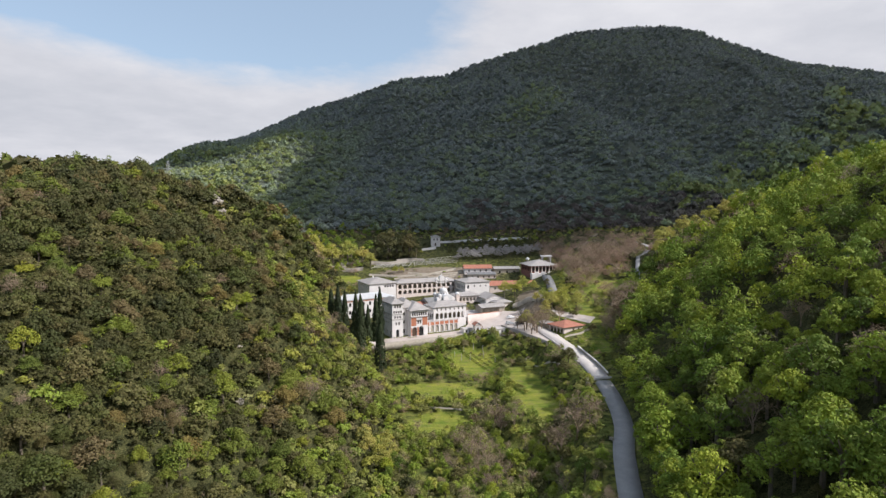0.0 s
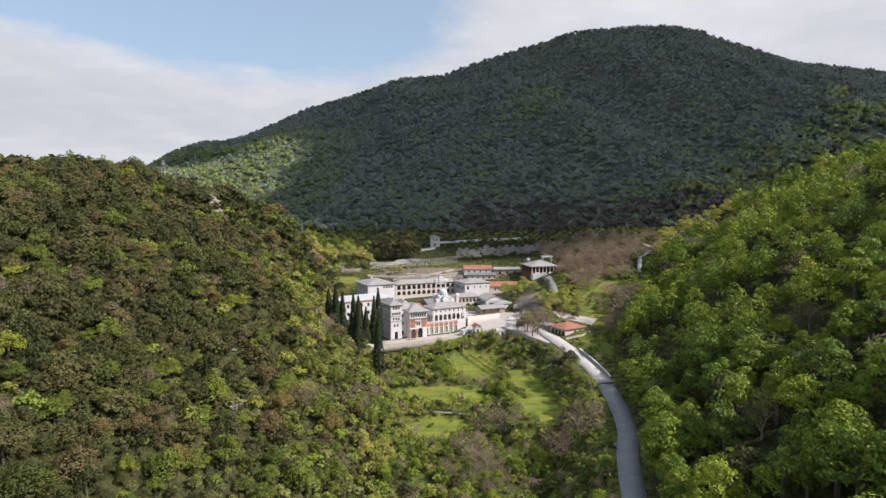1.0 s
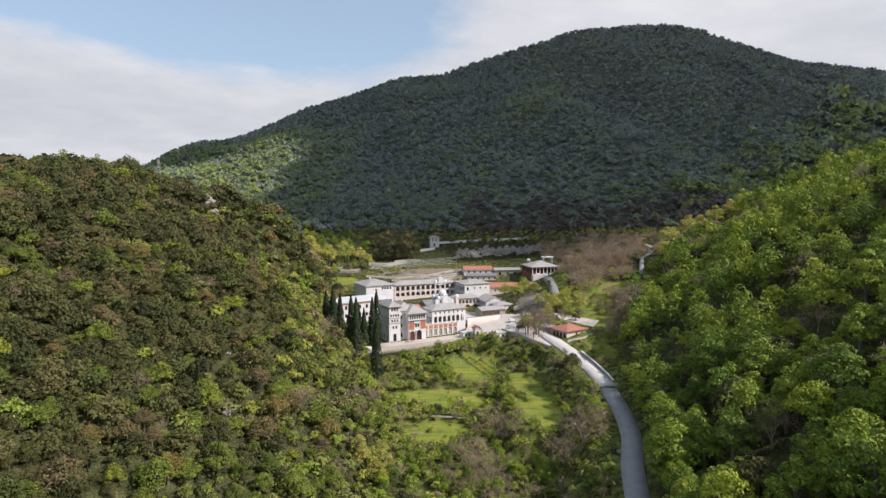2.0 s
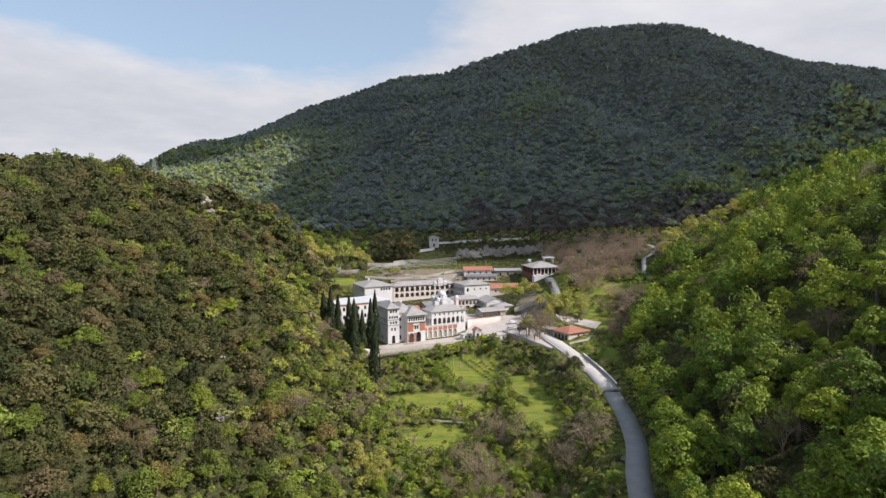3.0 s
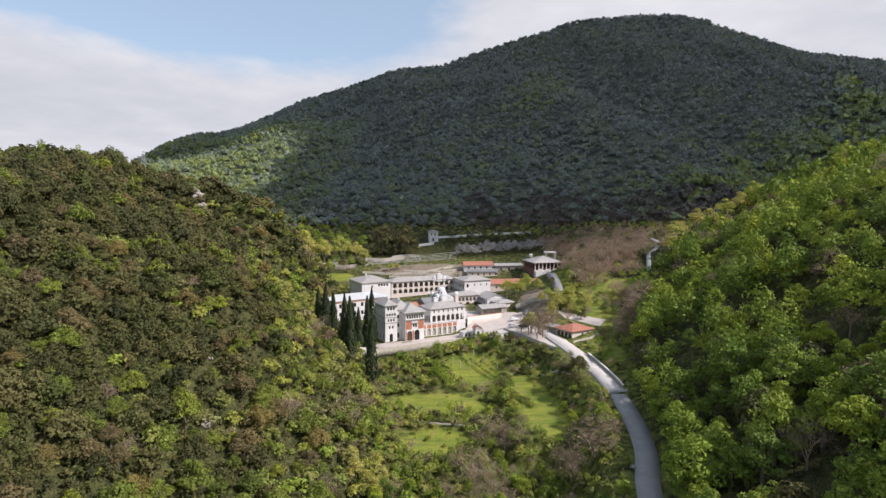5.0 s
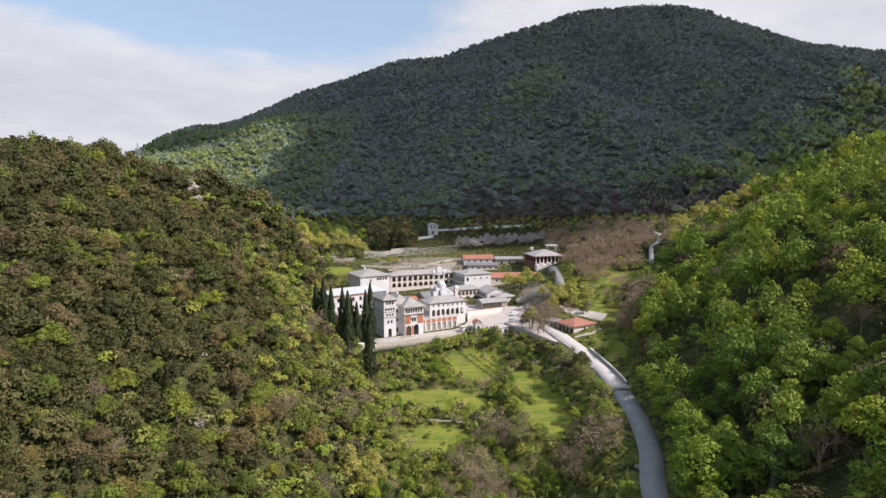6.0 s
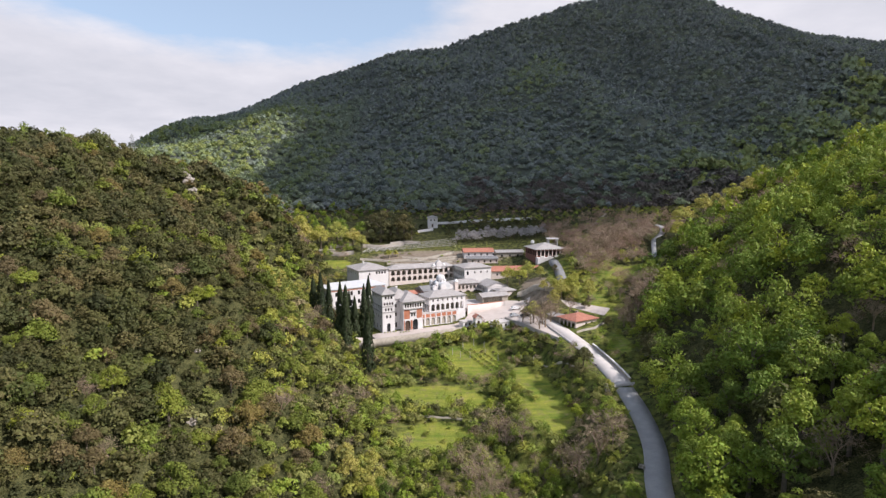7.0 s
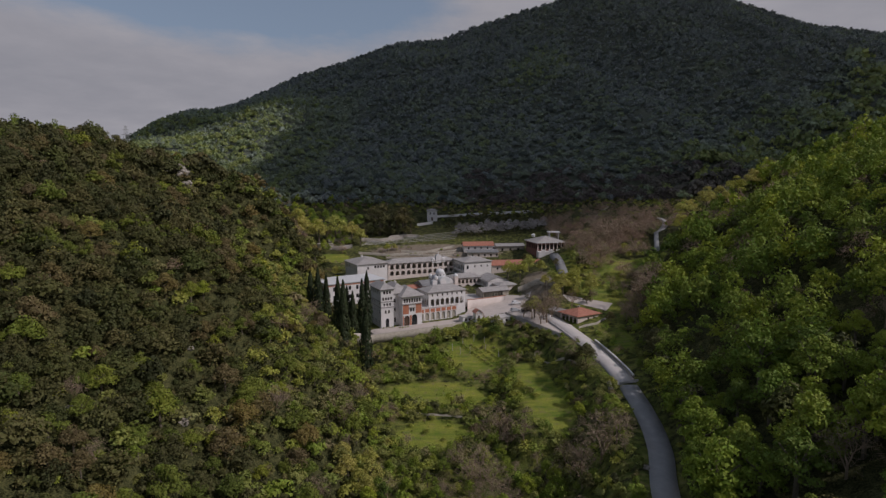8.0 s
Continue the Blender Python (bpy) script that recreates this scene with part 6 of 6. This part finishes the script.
    spots += [(("shrub", "shrub", "bare_tree", "evergreen_oak")[i % 4], lawn.uniform(58, 82), lawn.uniform(238, 300), lawn.uniform(0.6, 1.1) * (0.6 if i % 4 == 3 else 1.0)) for i in range(36)]
    spots += [("yellow_tree", x, y, q) for x, y, q in ((46, 276, 0.8), (50, 281, 0.9), (56, 277, 0.8), (61, 285, 0.9), (57, 267, 0.7), (66, 277, 0.8))]
    spots += [("shrub" if i % 3 else "evergreen_oak", 25.6 + 1.55 * i, 259.3 - 3.0 * i, (0.95 + 0.25 * (i % 3)) * (1.0 if i % 3 else 0.55)) for i in range(10)]
    soil = random.Random(5)
    spots += [(("shrub", "shrub", "bare_tree")[i % 3], soil.uniform(-34, 22), soil.uniform(340, 362), soil.uniform(0.35, 0.75) * (0.6 if i % 3 == 2 else 1.0)) for i in range(30)]
    weeds = random.Random(31)
    for i in range(40):
        spots.append(("shrub", weeds.uniform(-14, 16), weeds.uniform(183, 219), weeds.uniform(0.16, 0.34)))
    for i in range(26):
        x, y, _ = loc(-8 + 2.0 * i, -10.2 - 1.5 * ((i * 5) % 4) / 3)
        spots.append(("shrub" if i % 4 else "bare_tree", x, y, (0.55 + 0.5 * ((i * 7) % 5) / 5) * (1.0 if i % 4 else 0.5)))
    for n, (kind, x, y, s) in enumerate(spots):
        plant(kind, x, y, s, 47 * n, n)


plant_named()


def post(own, x, y, z0, z1, r=0.06, mat=None, name="post"):
    s = Shape()
    s.tube((x, y, z0), (x, y, z1), r, r, 6)
    return s.part(name, mat or M_METAL, own)


def build_trellises():
    """Rows of low netted frames in the kitchen garden."""
    for i in range(5):
        a, b = np.array([-46.0 + 0.6 * i, 362.6 + 1.5 * i]), np.array([9.0 + 0.5 * i, 373.5 + 3.2 * i])
        own = thing("garden_trellis", pose(a[0], a[1], 0), "white netted frame over a garden row", "trellis", "garden trellises")
        pts = [(1 - t) * a + t * b for t in np.linspace(0, 1, 15)]
        for p in pts:
            g = gz(*p)
            post(own, p[0] - a[0], p[1] - a[1], g - 0.3, g + 1.1, 0.05, M_WHITE)
        for p, q in zip(pts, pts[1:]):
            net = Shape()
            pa, qa = (p[0] - a[0], p[1] - a[1], gz(*p) + 1.05), (q[0] - a[0], q[1] - a[1], gz(*q) + 1.05)
            net.tube(pa, qa, 0.07, 0.07, 5)
            net.part("rail", M_WHITE, own)


def build_vineyard():
    for i, (x, y) in enumerate(((7.9, 238), (11.6, 238), (17.4, 239.7), (13.3, 244.7), (17.2, 242.8), (27.4, 231.6), (29.7, 230), (33.7, 226.3), (9, 243), (22, 236), (5, 240))):
        g = gz(x, y)
        own = thing("vineyard_pole", pose(x, y, g), "slim pale concrete pole in the vineyard", "pole", "vineyard poles")
        s = Shape()
        s.tube((0, 0, -0.5), (0, 0, 2.7), 0.09, 0.07, 6)
        s.part("shaft", M_CONCRETE, own)
        c = Shape()
        c.tube((0, 0, 2.7), (0, 0, 2.78), 0.1, 0.1, 6)
        c.part("cap", M_CONCRETE, own)
    n = 0
    for k in range(4):
        for t in np.linspace(0, 1, 11):
            x, y = 8 + 4.2 * k + 11 * t, 243.5 - 1.2 * k - 13 * t
            plant("shrub", x, y, 0.42 + 0.12 * ((n * 7) % 5) / 5, n * 31, n)
            n += 1


def car(x, y, turn, paint, label):
    own = thing("car", pose(x, y, gz(x, y) + 0.2, 0, 0, turn), label, "car", "parked cars")
    prof = [(-2.1, 0.35), (-2.1, 0.85), (-1.9, 0.95), (-1.3, 1.4), (0.3, 1.45), (1.0, 0.98), (1.9, 0.85), (2.1, 0.6), (2.1, 0.35)]
    s = Shape()
    for q, w in ((-1, 0.84), (1, 0.84)):
        ring = [(a, q * w * (0.86 if h > 1.2 else 1.0), h) for a, h in prof]
        s.face(*(ring if q < 0 else ring[::-1]))
    for (a, h), (b, g) in zip(prof, prof[1:] + prof[:1]):
        wa, wb = 0.84 * (0.86 if h > 1.2 else 1), 0.84 * (0.86 if g > 1.2 else 1)
        s.face((a, -wa, h), (a, wa, h), (b, wb, g), (b, -wb, g))
    s.part("body", paint, own)
    for a, b, h0, h1, nm in ((0.42, 0.95, 1.38, 1.02, "windscreen"), (-1.38, -1.85, 1.34, 1.0, "rear_window")):
        w = Shape()
        w.face((a, -0.62, h0 + 0.03), (a, 0.62, h0 + 0.03), (b, 0.72, h1 + 0.03), (b, -0.72, h1 + 0.03))
        w.part(nm, M_PANE, own)
    for side in (-1, 1):
        w = Shape()
        w.face((-1.2, side * 0.83, 0.98), (0.8, side * 0.83, 0.98), (0.3, side * 0.745, 1.36), (-1.1, side * 0.745, 1.36))
        w.part("side_window", M_PANE, own)
        for a in (-1.3, 1.3):
            t = Shape()
            t.tube((a, side * 0.72, 0.32), (a, side * 0.88, 0.32), 0.32, 0.32, 12)
            wheel = t.part("wheel", M_TYRE, own)
            rim = Shape()
            rim.tube((a, side * 0.86, 0.32), (a, side * 0.90, 0.32), 0.19, 0.17, 10)
            rim.part("rim", M_METAL, wheel)


M_TYRE = plain("tyre_rubber", (0.015, 0.015, 0.015), (0.03, 0.03, 0.03), 2.0)
M_CAR_DARK = plain("black_car_paint", (0.02, 0.02, 0.025), (0.03, 0.03, 0.035), 0.5, 0.25, 0.0)
M_CAR_SILVER = plain("silver_car_paint", (0.45, 0.47, 0.50), (0.52, 0.54, 0.56), 0.5, 0.3, 0.0, 0.4)
M_CAR_WHITE = plain("white_car_paint", (0.75, 0.75, 0.75), (0.8, 0.8, 0.8), 0.5, 0.3, 0.0)
build_trellises()
build_vineyard()
car(26.5, 260.0, 40, M_CAR_DARK, "black car parked on the pale forecourt")
car(31.2, 261.5, 20, M_CAR_SILVER, "silver car parked on the pale forecourt")
car(35.5, 260.0, 15, M_CAR_DARK, "dark car parked under the bare trees")
car(33.0, 272.0, 10, M_CAR_WHITE, "white car parked by the court wall")


def build_rocks():
    r = random.Random(4)
    spots = [(-117, 288, 4.2), (-120, 284, 3.0), (-113, 286, 3.4), (-109, 281, 2.6), (-106, 278, 1.8), (-121, 291, 2.6), (-56, 153, 1.6), (-85, 197, 1.3), (-62, 268, 1.8), (-59, 262, 1.4), (-140, 262, 1.5), (-72, 140, 1.0), (-96, 170, 1.0), (-64, 176, 0.9)]
    # pale heap beside the road, built and labelled like the outcrops
    spots.append((45.6, 149.5, 0.85))
    for x, y, size in spots:
        own = thing("rock_outcrop", pose(x, y, gz(x, y) + size * 0.5, 0, 0, r.uniform(0, 360)), "pale weathered limestone outcrop among the trees", "rock", "limestone outcrops")
        bm = bmesh.new()
        bmesh.ops.create_icosphere(bm, subdivisions=3, radius=size)
        for v in bm.verts:
            q = v.co.copy()
            v.co *= 0.75 + 0.5 * noise.noise(q * 0.9 / size * 2 + Vector((x, y, 0))) + 0.15 * noise.noise(q * 5 / size)
            v.co.z *= 0.8
        me = bpy.data.meshes.new("stone")
        bm.to_mesh(me)
        bm.free()
        me.materials.append(M_ROCK)
        ob = new("stone", me)
        ob.parent = own


build_rocks()


def build_pylon():
    x, y = -140.3, 292
    g = gz(x, y)
    own = thing("power_pylon", pose(x, y, g), "slender grey lattice power pylon on the ridge", "pylon")
    top = 81.5 - g
    for sx in (-1, 1):
        for sy in (-1, 1):
            s = Shape()
            s.tube((sx * 1.6, sy * 1.6, -1), (sx * 0.25, sy * 0.25, top), 0.12, 0.08, 4)
            s.part("leg", M_METAL, own)
    for i, z in enumerate((0.55, 0.72, 0.88)):
        s = Shape()
        s.tube((-2.6 + i * 0.6, 0, top * z), (2.6 - i * 0.6, 0, top * z), 0.09, 0.09, 4)
        s.part("cross_arm", M_METAL, own)


build_pylon()
